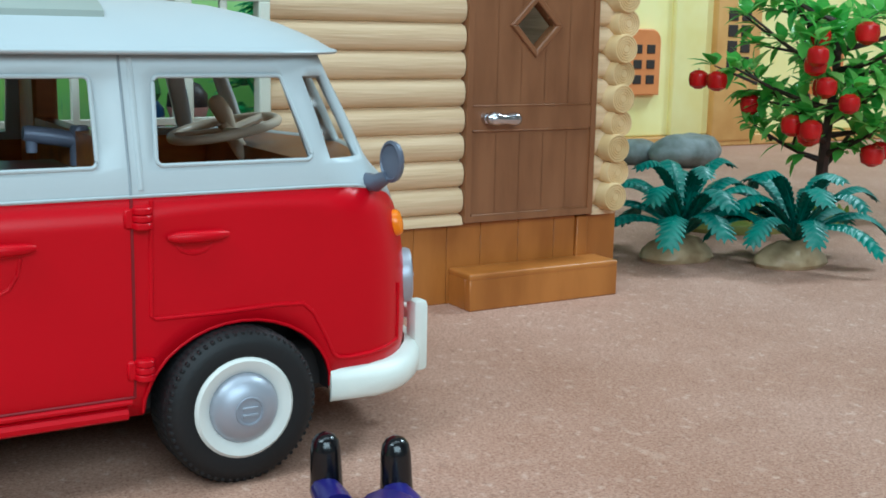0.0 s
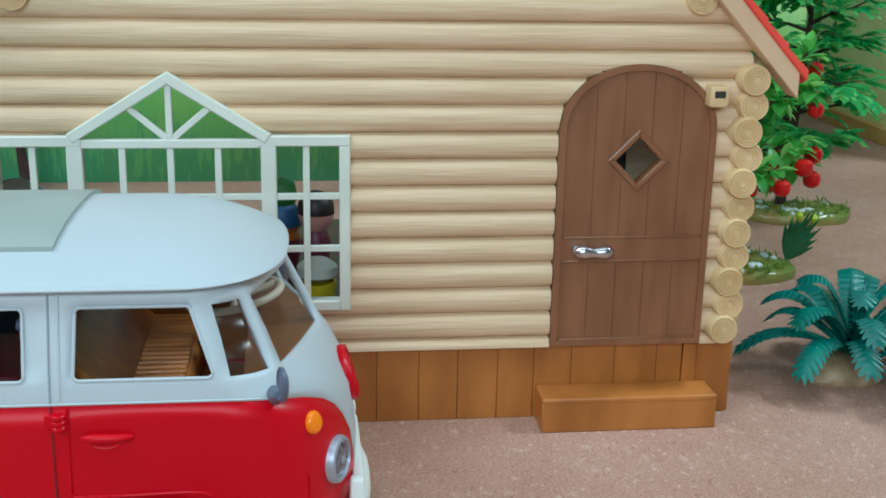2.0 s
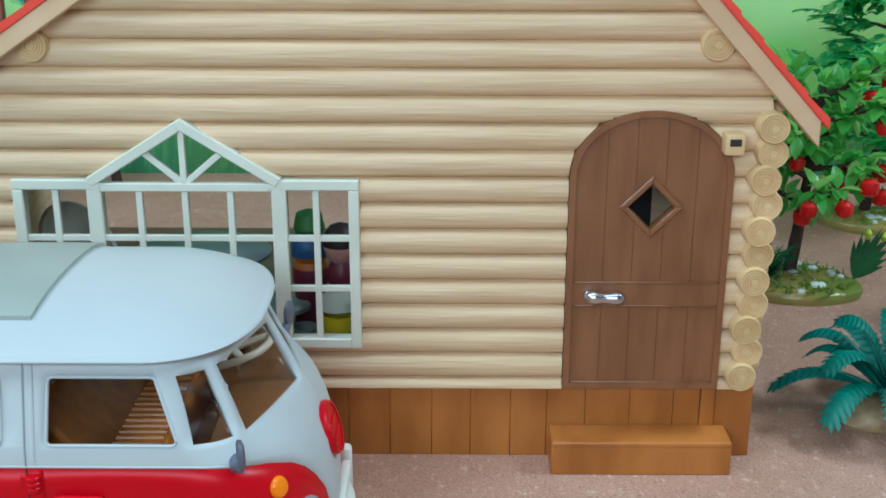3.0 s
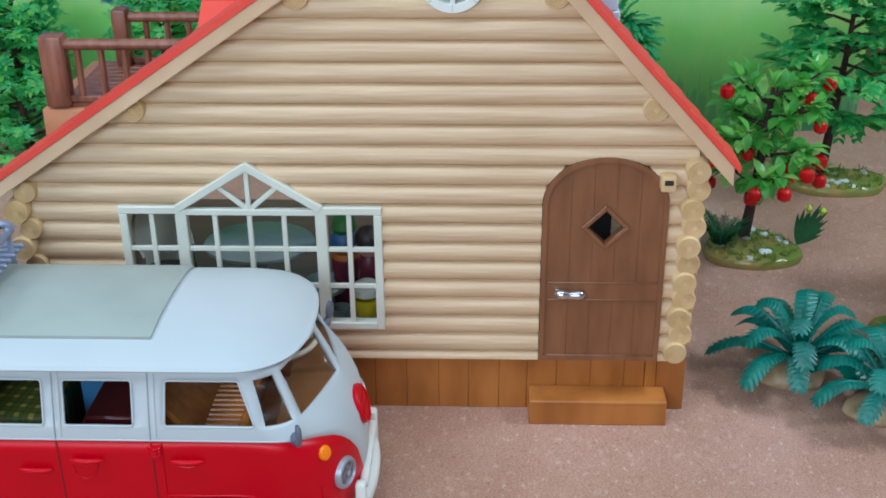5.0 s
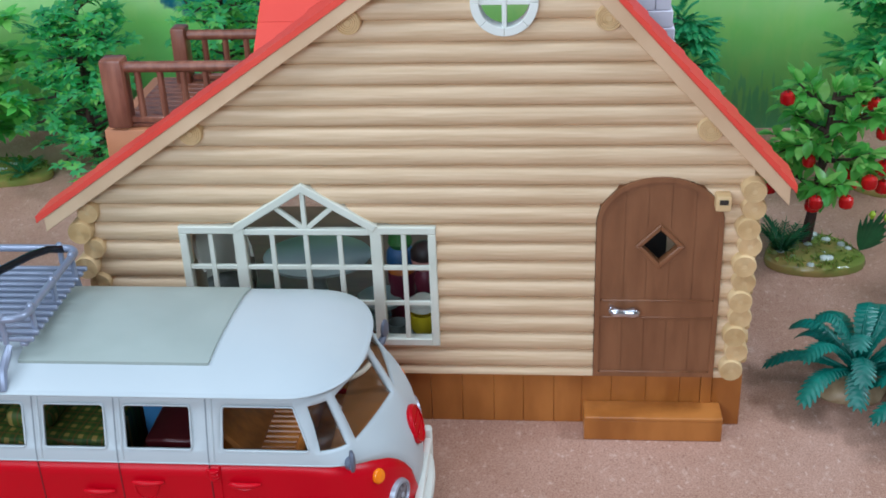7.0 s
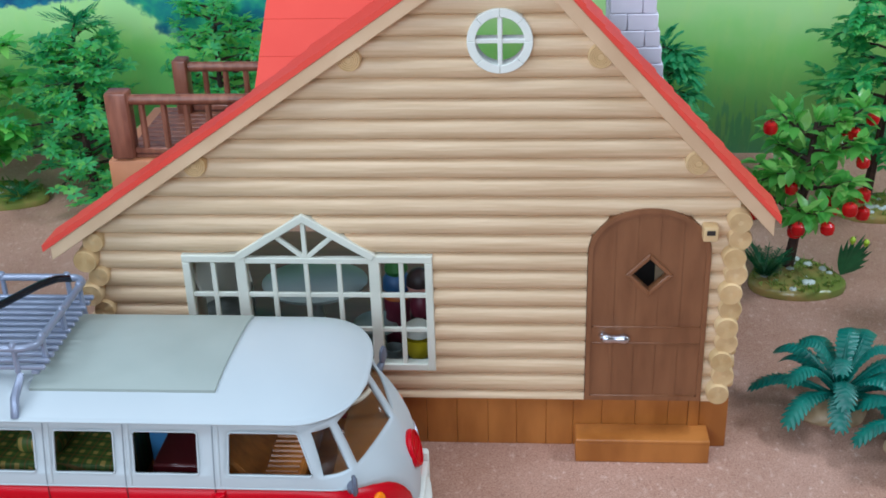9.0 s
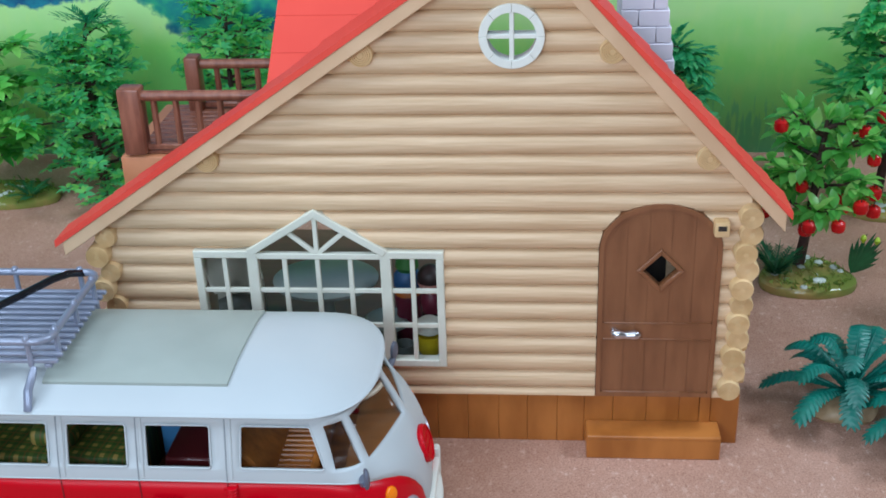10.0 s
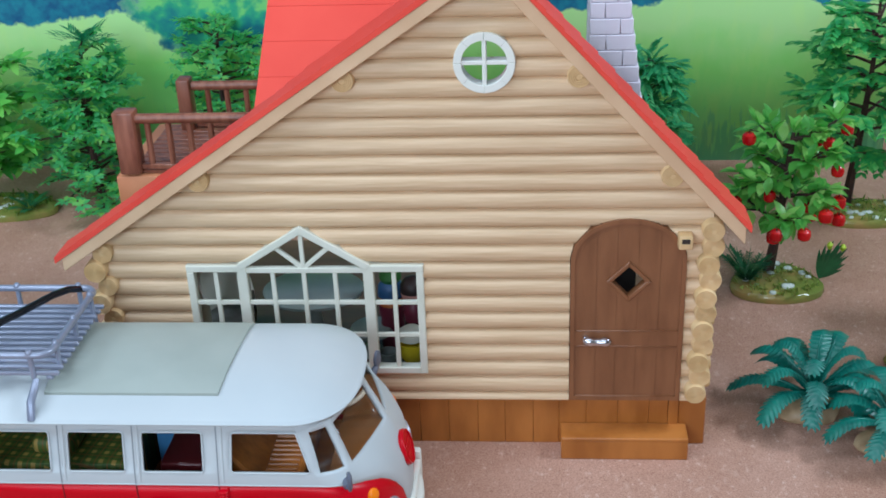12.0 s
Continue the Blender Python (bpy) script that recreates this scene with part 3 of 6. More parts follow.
def cabin_door():
    def planks(x_edges, gap, zlo, zhi):
        def at(z):
            h = door_half(z) - 0.022
            lo, hi = DC - h, DC + h
            spans = []
            for a, b in zip(x_edges, x_edges[1:]):
                a2, b2 = max(a + gap, lo), min(b - gap, hi)
                d = DIA[2] - abs(z - DIA[1])
                if b2 <= a2:
                    continue
                if d > 0:
                    h0, h1 = DIA[0] - d, DIA[0] + d
                    if a2 < h0:
                        spans.append((a2, min(b2, h0)))
                    if b2 > h1:
                        spans.append((max(a2, h1), b2))
                else:
                    spans.append((a2, b2))
            return spans
        return at

    arch = [(DX0, DZ0), (DX1, DZ0)] + [(DC + DR * math.cos(a), DZS + (DZ1 - DZS) * math.sin(a)) for a in [math.pi * k / 24 for k in range(25)]]
    inner = [(DX0 + 0.026, DZ0 + 0.026), (DX1 - 0.026, DZ0 + 0.026)] + [(DC + (DR - 0.026) * math.cos(a), DZS + (DZ1 - DZS - 0.026) * math.sin(a)) for a in [math.pi * k / 24 for k in range(25)]]
    door = thing("door_1", (DC, -0.03, DZ0), "brown arched plank door with a diamond peephole, closed", "door", kind="structure")
    # raised border
    bm = bmesh.new()
    n = len(arch)
    fo = [bm.verts.new((x, -0.056, z)) for x, z in arch]
    fi = [bm.verts.new((x, -0.056, z)) for x, z in inner]
    bo = [bm.verts.new((x, 0.02, z)) for x, z in arch]
    bi = [bm.verts.new((x, -0.03, z)) for x, z in inner]
    for i in range(n):
        j = (i + 1) % n
        bm.faces.new((fo[i], fo[j], fi[j], fi[i]))
        bm.faces.new((fo[i], bo[i], bo[j], fo[j]))
        bm.faces.new((fi[i], fi[j], bi[j], bi[i]))
    bmesh.ops.recalc_face_normals(bm, faces=bm.faces[:])
    part("border", bm, DOOR, door)
    rim = [(DC + (x - DC) * 1.035, z + (0.012 if z > DZS else 0.0)) for x, z in arch]
    jamb = bmesh.new()
    front, edge, back = ([jamb.verts.new((x, y, z)) for x, z in pts] for pts, y in ((rim, 0.006), (arch, 0.006), (rim, 0.03)))
    for i in range(1, len(arch) - 1):
        jamb.faces.new((front[i], front[i + 1], edge[i + 1], edge[i]))
        jamb.faces.new((front[i], back[i], back[i + 1], front[i + 1]))
    bmesh.ops.recalc_face_normals(jamb, faces=jamb.faces[:])
    part("jamb", jamb, DOOR, door)
    zs = [DZ0 + 0.01 + 0.012 * k for k in range(110) if DZ0 + 0.01 + 0.012 * k < DZ1 - 0.012]
    for bm in [merge(None, b) for b in strips(zs, [-0.036] * len(zs), planks([DX0 + 0.01, DX1 - 0.01], 0, 0, 9))]:
        part("backing", bm, DOOR, door)
    edges = [0.024, 0.151, 0.27, 0.391, 0.516, 0.642]
    for lo, hi, xs in ((0.376, 0.722, edges), (0.833, 1.545, edges), (0.729, 0.826, [0.024, 0.642])):
        zz = [lo + (hi - lo) * k / 40 for k in range(41)]
        for bm in strips(zz, [-0.044 if len(xs) > 2 else -0.05] * 41, planks(xs, 0.0010, lo, hi)):
            part("plank", bm, DOOR, door)
    for z in (0.7255, 0.8295, 0.374):
        part("rail", box(0.034, 0.631, -0.0535, -0.04, z - 0.004, z + 0.004, 0.003), DOOR, door)
    # diamond frame
    bm = bmesh.new()
    for a, b in (((0, 1), (1, 0)), ((1, 0), (0, -1)), ((0, -1), (-1, 0)), ((-1, 0), (0, 1))):
        ro, ri = DIA[2] + 0.033, DIA[2]
        q = [(DIA[0] + a[0] * ro, DIA[1] + a[1] * ro), (DIA[0] + b[0] * ro, DIA[1] + b[1] * ro), (DIA[0] + b[0] * ri, DIA[1] + b[1] * ri), (DIA[0] + a[0] * ri, DIA[1] + a[1] * ri)]
        prism(q, -0.06, 0.0, 0.004, bm)
    part("peephole_frame", bm, DOOR, door)
    # lever handle
    bm = lathe([(0.0, -0.075), (0.02, -0.07), (0.024, -0.055), (0.024, -0.04)], (0.095, 0, 0.778), "y", 16)
    pts = [(0.078 + 0.165 * k / 12, -0.088 - 0.006 * math.sin(k / 12 * math.pi), 0.782 - 0.004 * math.sin(k / 12 * math.pi) - 0.004 * k / 12) for k in range(13)]
    tube(pts, [0.012, 0.025, 0.030, 0.030, 0.027, 0.024, 0.023, 0.024, 0.027, 0.030, 0.030, 0.025, 0.011], 12, bm)
    part("handle", bm, CHROME, door, "chrome lever handle")


cabin_door()


def bay_window():
    win = thing("window_1", (WA[0], -0.02, WZ0), "cream lattice window with a pointed gable above", "window", kind="structure")
    F0, F1 = -0.056, 0.004
    w = 0.044
    h = w / 2
    top = 1.235
    bars = [((WX0 + h - 0.01, WZ0 - 0.012), (WX0 + h - 0.01, WZ1 - w)), ((WX1 - h + 0.01, WZ0 - 0.012), (WX1 - h + 0.01, WZ1 - w)), ((WX0 + 0.034, WZ0 + h - 0.012), (WX1 - 0.034, WZ0 + h - 0.012))]
    for p, q in bars:
        part("window_frame", bar(p, q, w, F0, F1, 0.005), CREAM, win)
    for a, b in ((WX0 - 0.01, WA[0] - WF + 0.03), (WA[0] + WF - 0.03, WX1 + 0.01)):
        part("window_frame", bar((a, WZ1 - h), (b, WZ1 - h), w, F0, F1, 0.005), CREAM, win)
    part("gable_frame", bar((WA[0] - WF - 0.015, WZ1 - 0.012), (WA[0] + 0.012, WA[1] - 0.018), w, F0 - 0.003, F1, 0.005), CREAM, win)
    part("gable_frame", bar((WA[0] + WF + 0.015, WZ1 - 0.012), (WA[0] - 0.012, WA[1] - 0.018), w, F0 - 0.005, F1, 0.005), CREAM, win)
    for x in (-1.94, -1.185):
        part("mullion", bar((x, WZ0 + 0.024), (x, WZ1 - 0.03), 0.062, F0 + 0.001, F1, 0.005), CREAM, win)
    part("transom", bar((-1.93, top), (-1.2, top), 0.036, F0 + 0.004, -0.02, 0.004), CREAM, win)
    for x in (-2.1, -1.757, -1.57, -1.384, -1.035):
        part("glazing_bar", bar((x, WZ0 + 0.024), (x, top + 0.01), 0.027, F0 + 0.008, -0.026, 0.003), CREAM, win)
    for z in (1.016, 0.795):
        part("glazing_bar", bar((WX0 + 0.026, z), (WX1 - 0.026, z), 0.027, F0 + 0.011, -0.028, 0.003), CREAM, win)
    part("glazing_bar", bar((WA[0], top), (WA[0], WA[1] - 0.03), 0.026, F0 + 0.006, -0.026, 0.003), CREAM, win)
    for s in (-1, 1):
        part("glazing_bar", bar((WA[0], top + 0.01), (WA[0] + s * 0.175, 1.394), 0.026, F0 + 0.009, -0.028, 0.003), CREAM, win)


bay_window()


def round_window():
    win = thing("window_2", (RW[0], -0.03, RW[1] - 0.17), "small round cream window with a cross bar", "window", kind="structure")
    for k in range(8):
        a0, a1 = k * math.tau / 8 + 0.004, (k + 1) * math.tau / 8 - 0.004
        pts = []
        for r, rng in ((0.168, range(7)), (0.124, range(6, -1, -1))):
            pts += [(RW[0] + r * math.cos(a0 + (a1 - a0) * j / 6), RW[1] + r * math.sin(a0 + (a1 - a0) * j / 6)) for j in rng]
        part("ring_block", prism(pts, -0.066, 0.03, 0.003), IVORY, win)
    part("glazing_bar", bar((RW[0], RW[1] - 0.125), (RW[0], RW[1] + 0.125), 0.024, -0.06, 0.02), IVORY, win)
    part("glazing_bar", bar((RW[0] - 0.125, RW[1]), (RW[0] + 0.125, RW[1]), 0.024, -0.057, 0.018), IVORY, win)


round_window()


def lamp_bracket():
    br = thing("lamp_bracket", (0.64, -0.05, 1.36), "small beige socket block beside the door", "bracket")
    part("body", box(0.603, 0.685, -0.115, -0.03, 1.39, 1.478, 0.012, 2), LOG_END, br)
    # Dark block on the front stands for the shade in the open slot.
    part("slot_shade", box(0.621, 0.667, -0.118, -0.10, 1.43, 1.459, 0.002), DARK, br)


lamp_bracket()


def roof():
    ro = thing("roof", (APEX[0], 1.0, 1.37), "red plastic gable roof with beige barge boards", "roof")

    def slab(x0, x1, slope_from, slope, y0, y1, lift0, lift1):
        # a board along the slope, given by how far it stands under and over the slope line
        z = lambda x: slope_from[1] + slope * (x - slope_from[0])
        k = math.sqrt(1 + slope * slope)
        return [(x0, z(x0) + lift0 * k), (x1, z(x1) + lift0 * k), (x1, z(x1) + lift1 * k), (x0, z(x0) + lift1 * k)], y0, y1

    def put(name, material, args, bevel=0.004, label=""):
        o, y0, y1 = slab(*args)
        part(name, prism(o, y0, y1, bevel), material, ro, label)

    put("barge_board", BARGE, (LEFT_EAVE[0] + 0.045, APEX[0], LEFT_EAVE, SL, -0.125, 0.0, -0.120, -0.05))
    put("barge_board", BARGE, (APEX[0], RIGHT_EAVE[0] - 0.03, RIGHT_EAVE, -SR, -0.125, 0.0, -0.120, -0.05))
    put("roof_panel", ROOF_RED, (LEFT_EAVE[0], APEX[0], LEFT_EAVE, SL, -0.13, 0.1, -0.05, -0.026))
    put("roof_panel", ROOF_RED, (-1.62, APEX[0], LEFT_EAVE, SL, 0.1, 0.22, -0.05, -0.026))
    put("roof_panel", ROOF_RED, (APEX[0], RIGHT_EAVE[0], RIGHT_EAVE, -SR, -0.13, 0.14, -0.05, -0.038))
    # tile courses, each lapping the next by a small step
    n = 15
    for k in range(n):
        a, b = RIGHT_EAVE[0] - (RIGHT_EAVE[0] - APEX[0]) * k / n, RIGHT_EAVE[0] - (RIGHT_EAVE[0] - APEX[0]) * (k + 1) / n
        z = lambda x, l: RIGHT_EAVE[1] - SR * (x - RIGHT_EAVE[0]) + l
        part("tile_course", prism([(a, z(a, -0.066)), (a, z(a, -0.026)), (b, z(b, -0.039)), (b, z(b, -0.066))], -0.135, 0.14), ROOF_RED, ro)
    for k in range(17):
        x0 = LEFT_EAVE[0] + (APEX[0] - LEFT_EAVE[0]) * k / 17
        x1 = LEFT_EAVE[0] + (APEX[0] - LEFT_EAVE[0]) * (k + 1) / 17
        z = lambda x, l: LEFT_EAVE[1] + SL * (x - LEFT_EAVE[0]) + l
        part("tile_course", prism([(x0, z(x0, -0.058)), (x1, z(x1, -0.058)), (x1, z(x1, -0.024)), (x0, z(x0, -0.018))], -0.1305, 0.1 if x0 < -1.65 else 0.22), ROOF_RED, ro)
    # dormer whose front slope faces the camera, over the balcony
    x0, x1 = -1.89, -0.86
    y_low, z_low, y_top, z_top = 0.26, 1.88, 1.10, 2.95
    rows = 6
    for k in range(rows):
        f0, f1 = k / rows, (k + 1) / rows
        ya, za, yb, zb = y_low + (y_top - y_low) * f0, z_low + (z_top - z_low) * f0, y_low + (y_top - y_low) * f1, z_low + (z_top - z_low) * f1
        bm = bmesh.new()
        corners = [(ya, za - 0.05), (yb, zb - 0.05), (yb, zb), (ya - 0.002, za + 0.002), (ya - 0.002, za - 0.004)]
        l = [bm.verts.new((x0 + 0.10 * (f0 if y < yb - 1e-6 else f1), y, z)) for y, z in corners]
        r = [bm.verts.new((x1, y, z)) for y, z in corners]
        bm.faces.new(l)
        bm.faces.new(r[::-1])
        for i in range(5):
            j = (i + 1) % 5
            bm.faces.new((l[i], r[i], r[j], l[j]))
        bmesh.ops.recalc_face_normals(bm, faces=bm.faces[:])
        part("dormer_tile_course", bm, ROOF_RED, ro)
    bm = bmesh.new()
    q = [bm.verts.new(p) for p in ((x0, 1.1, 2.95), (x1, 1.1, 2.95), (x1, 1.94, 1.88), (x0, 1.94, 1.88))]
    bm.faces.new(q)
    part("dormer_back_slope", bm, ROOF_RED, ro)
    bm = bmesh.new()
    q = [bm.verts.new(p) for p in ((-1.78, 0.34, 1.7), (-1.78, 1.86, 1.7), (-1.78, 1.86, 1.98), (-1.78, 1.1, 2.88), (-1.78, 0.34, 1.98))]
    bm.faces.new(q)
    part("dormer_gable", bm, LOG, ro)


roof()


def chimney():
    ch = thing("chimney", (0.28, 0.75, 1.2), "white brick chimney with stepped courses", "chimney")
    part("core", box(0.14, 0.32, 0.58, 0.85, 1.2, 3.3, 0), CHIMNEY, ch)
    rows, pitch = 21, 0.093
    for k in range(rows):
        z0 = 1.35 + pitch * k
        grow = 0.0125 * max(0, 15 - k)
        a, b, y0 = 0.118 - grow * 0.12, 0.325 + grow, 0.53 - grow * 0.3
        cut = a + (b - a) * (0.36 if k % 2 else 0.70)
        for p, q in ((a, cut - 0.0015), (cut + 0.0015, b)):
            part("brick", box(p, q, y0, y0 + 0.16, z0 + 0.001, z0 + pitch - 0.002, 0.004), CHIMNEY, ch)
        part("brick", box(a - 0.002, a + 0.06, y0 + 0.164, y0 + 0.36, z0 + 0.001, z0 + pitch - 0.002, 0.004), CHIMNEY, ch)


chimney()


def balcony():
    bal = thing("balcony", (-2.2, 1.0, 0), "dark brown timber balcony with turned balusters", "balcony")
    X0, Y0, Y1, DZ = -2.75, 0.42, 1.25, 1.67
    part("base", box(X0 - 0.03, -1.8, Y0 - 0.02, Y1 + 0.1, 1.28, DZ - 0.012, 0.012, 2), TERRACE, bal)
    n = 11
    for k in range(n):
        y = Y0 + 0.02 + (Y1 - Y0) * k / n
        part("deck_board", box(X0 + 0.06, -1.75, y + 0.006, y + (Y1 - Y0) / n - 0.006, DZ - 0.01, DZ + 0.012, 0.004), BALCONY, bal)
    for y, top, X0, w in ((Y0 + 0.03, 2.07, -2.75, 0.13), (Y1 - 0.05, 2.03, -2.57, 0.09)):
        part("post", box(X0 + 0.005, X0 + 0.005 + w, y - 0.062, y + 0.062, DZ, top, 0.014, 2), BALCONY, bal)
        part("hand_rail", tube([(X0 + 0.1, y, top - 0.055), (-1.8, y, top - 0.055)], 0.032, 10), BALCONY, bal)
        part("low_rail", box(X0 + 0.1, -1.8, y - 0.02, y + 0.02, DZ + 0.02, DZ + 0.055, 0.006), BALCONY, bal)
        for k in range(5):
            x = X0 + 0.2 + 0.13 * k
            part("baluster", tube([(x, y, DZ + 0.05), (x, y, top - 0.06)], 0.019, 8), BALCONY, bal)


balcony()

# ---- camper van ----
VC = -0.91  # middle of the van across
VAN_AHEAD = 0.027  # how far the drawn van stands along the wall
LIFT["now"] = 0.012
TAIL = -3.75
van = thing("camper_van", (-2.3, VC, 0), "red and white toy camper van with a roof rack", "van")
van.location.x += VAN_AHEAD * U


def curve(z, table):
    return float(np.interp(z, [a for a, _ in table], [b for _, b in table]))


def nose(z):
    return curve(z, [(0.15, -0.918), (0.3, -0.906), (0.45, -0.909), (0.6, -0.932), (0.72, -0.98), (0.79, -1.026), (0.9, -1.078), (1.0, -1.13), (1.06, -1.155)])


def half(z):
    return curve(z, [(0.15, 0.51), (0.25, 0.535), (0.5, 0.545), (0.66, 0.545), (0.72, 0.545), (0.76, 0.541), (0.8, 0.534), (1.0, 0.484), (1.06, 0.468)])


WHEELS = (-1.565, -3.1)
WR, ARCH, ARCH_SHIFT, ARCH_RISE = 0.200, 0.252, 0.017, 0.83
WZ = WR - 0.012  # wheel hub height
WB, WT = 0.795, 1.003  # van windows, bottom and top


def ell(z):
    """How far the rounded front reaches back; less at the window heads."""
    return curve(z, [(0.795, 0.31), (1.003, 0.278)])


def van_columns():
    """Columns of the side, from tail to nose: x at the windows' foot and head, or an angle on the rounded front."""
    cols = []
    marks = [(-3.35, -3.35), (-3.06, -3.06), (-2.97, -2.97), (-2.68, -2.68), (-2.59, -2.585), (-2.297, -2.297), (-2.205, -2.205), (-1.894, -1.894), (-1.755, -1.746), (-1.354, -1.414)]
    xs = {round(a, 4): b for a, b in marks}
    for xc in WHEELS:
        for k in range(0, 17):
            x = xc + ARCH_SHIFT - ARCH * math.cos(math.pi * k / 16)
            if all(abs(x - m) > 0.012 for m in xs):
                xs[round(x, 4)] = x if x < -1.755 else -1.746 + (x + 1.755) * 0.828
    for x in (-3.5, -3.3, -2.45, -2.05, -1.82):
        if all(abs(x - m) > 0.01 for m in xs):
            xs[x] = x
    for x in sorted(xs):
        cols.append(("x", x, xs[x]))
    cols.append(("a", 83.5, 79, "slant"))
    for a in (73, 69, 65, 60.5, 57, 53, 47, 41, 35, 29, 23, 17, 11, 6, 3, 0):
        cols.append(("a", a, a))
    return cols


COLS = van_columns()


def skin(col, z, side, out=0.0):
    """A point of the van's skin: side -1 is the side by the camera."""
    w = half(z) + out
    if col[0] == "x":
        t = min(1.0, max(0.0, (z - WB) / (WT - WB)))
        return Vector((min(col[1] + (col[2] - col[1]) * t, nose(z) - ell(z) - 0.002), VC + side * w, z))
    slant = min(1.0, max(0.0, (z - WB) / (WT - WB))) if len(col) > 3 else 0.0
    a = radians(col[1] + slant * (col[2] - col[1]))
    back = ell(z) * (1 - math.cos(a))
    if col[1] < 55:
        # the two windscreen halves are flat and meet in a shallow ridge
        flat = min(1.0, max(0.0, (z - 0.70) / 0.09))
        corner = radians(55)
        back += flat * 0.85 * (ell(z) * (1 - math.cos(corner)) * math.sin(a) / math.sin(corner) - back)
    return Vector((nose(z) + out - back, VC + side * w * math.sin(a), z))


def belt(col):
    """Where red meets white: level along the side, a deep vee on the nose."""
    if col[0] == "x":
        return 0.722
    return curve(col[1], [(0, 0.20), (10, 0.235), (16, 0.32), (23, 0.47), (31, 0.575), (40, 0.64), (52, 0.682), (66, 0.706), (80, 0.719), (90, 0.722)])


def sill(col):
    if col[0] == "x":
        for xc in WHEELS:
            d = abs(col[1] - xc - ARCH_SHIFT)
            if d < ARCH - 1e-4:
                return max(0.185, 0.19 + ARCH_RISE * math.sqrt(ARCH ** 2 - d * d))
        return 0.185
    return 0.19


def in_window(a, b):
    m = (a[1] + b[1]) / 2
    if a[0] == "x" and b[0] == "x":
        return any(lo - 1e-3 < m < hi + 1e-3 for lo, hi in ((-3.35, -3.06), (-2.97, -2.68), (-2.59, -2.297), (-2.205, -1.894), (-1.755, -1.354)))
    if a[0] == "a" and b[0] == "a":
        return 60.5 <= m <= 82 or 3 <= m <= 53
    return False


def van_shell():
    red, white = bmesh.new(), bmesh.new()
    for side in (-1, 1):
        for a, b in zip(COLS, COLS[1:]):
            n = 7
            ra = [skin(a, sill(a) + (belt(a) - sill(a)) * k / n, side) for k in range(n + 1)]
            rb = [skin(b, sill(b) + (belt(b) - sill(b)) * k / n, side) for k in range(n + 1)]
            for k in range(n):
                red.faces.new([red.verts.new(p) for p in (ra[k], rb[k], rb[k + 1], ra[k + 1])])
            zs = lambda c: [belt(c) + (0.76 - belt(c)) * k / 3 for k in range(4)] + [0.778, WB, 0.85, 0.9, 0.95, WT, 1.03, 1.06]
            za, zb = zs(a), zs(b)
            for k in range(len(za) - 1):
                if za[k] >= WB - 1e-6 and za[k + 1] <= WT + 1e-6 and in_window(a, b):
                    continue
                white.faces.new([white.verts.new(p) for p in (skin(a, za[k], side), skin(b, zb[k], side), skin(b, zb[k + 1], side), skin(a, za[k + 1], side))])
        # tail
        for bm, zs in ((red, [0.185, 0.3, 0.45, 0.6, 0.722]), (white, [0.722, 0.76, WB, 0.9, WT, 1.06])):
            for z0, z1 in zip(zs, zs[1:]):
                for k in range(6):
                    q = []
                    for z, j in ((z0, k), (z0, k + 1), (z1, k + 1), (z1, k)):
                        a = radians(90 * j / 6)
                        q.append(bm.verts.new((-3.5 - 0.22 * math.sin(a) + 0.05 * max(0, z - 0.7), VC + side * half(z) * math.cos(a) ** 0.6, z)))
                    bm.faces.new(q)
    for bm in (red, white):
        bmesh.ops.remove_doubles(bm, verts=bm.verts[:], dist=0.0006)
        bmesh.ops.recalc_face_normals(bm, faces=bm.faces[:])
    for name, bm, mat, label in (("lower_body", red, VAN_RED, "red lower body"), ("upper_body", white, VAN_WHITE, "white window band")):
        ob = part(name, bm, mat, van, label, angle=50)
        sol = ob.modifiers.new("thickness", "SOLIDIFY")
        sol.thickness, sol.offset = 0.022 * U, -1.0


van_shell()


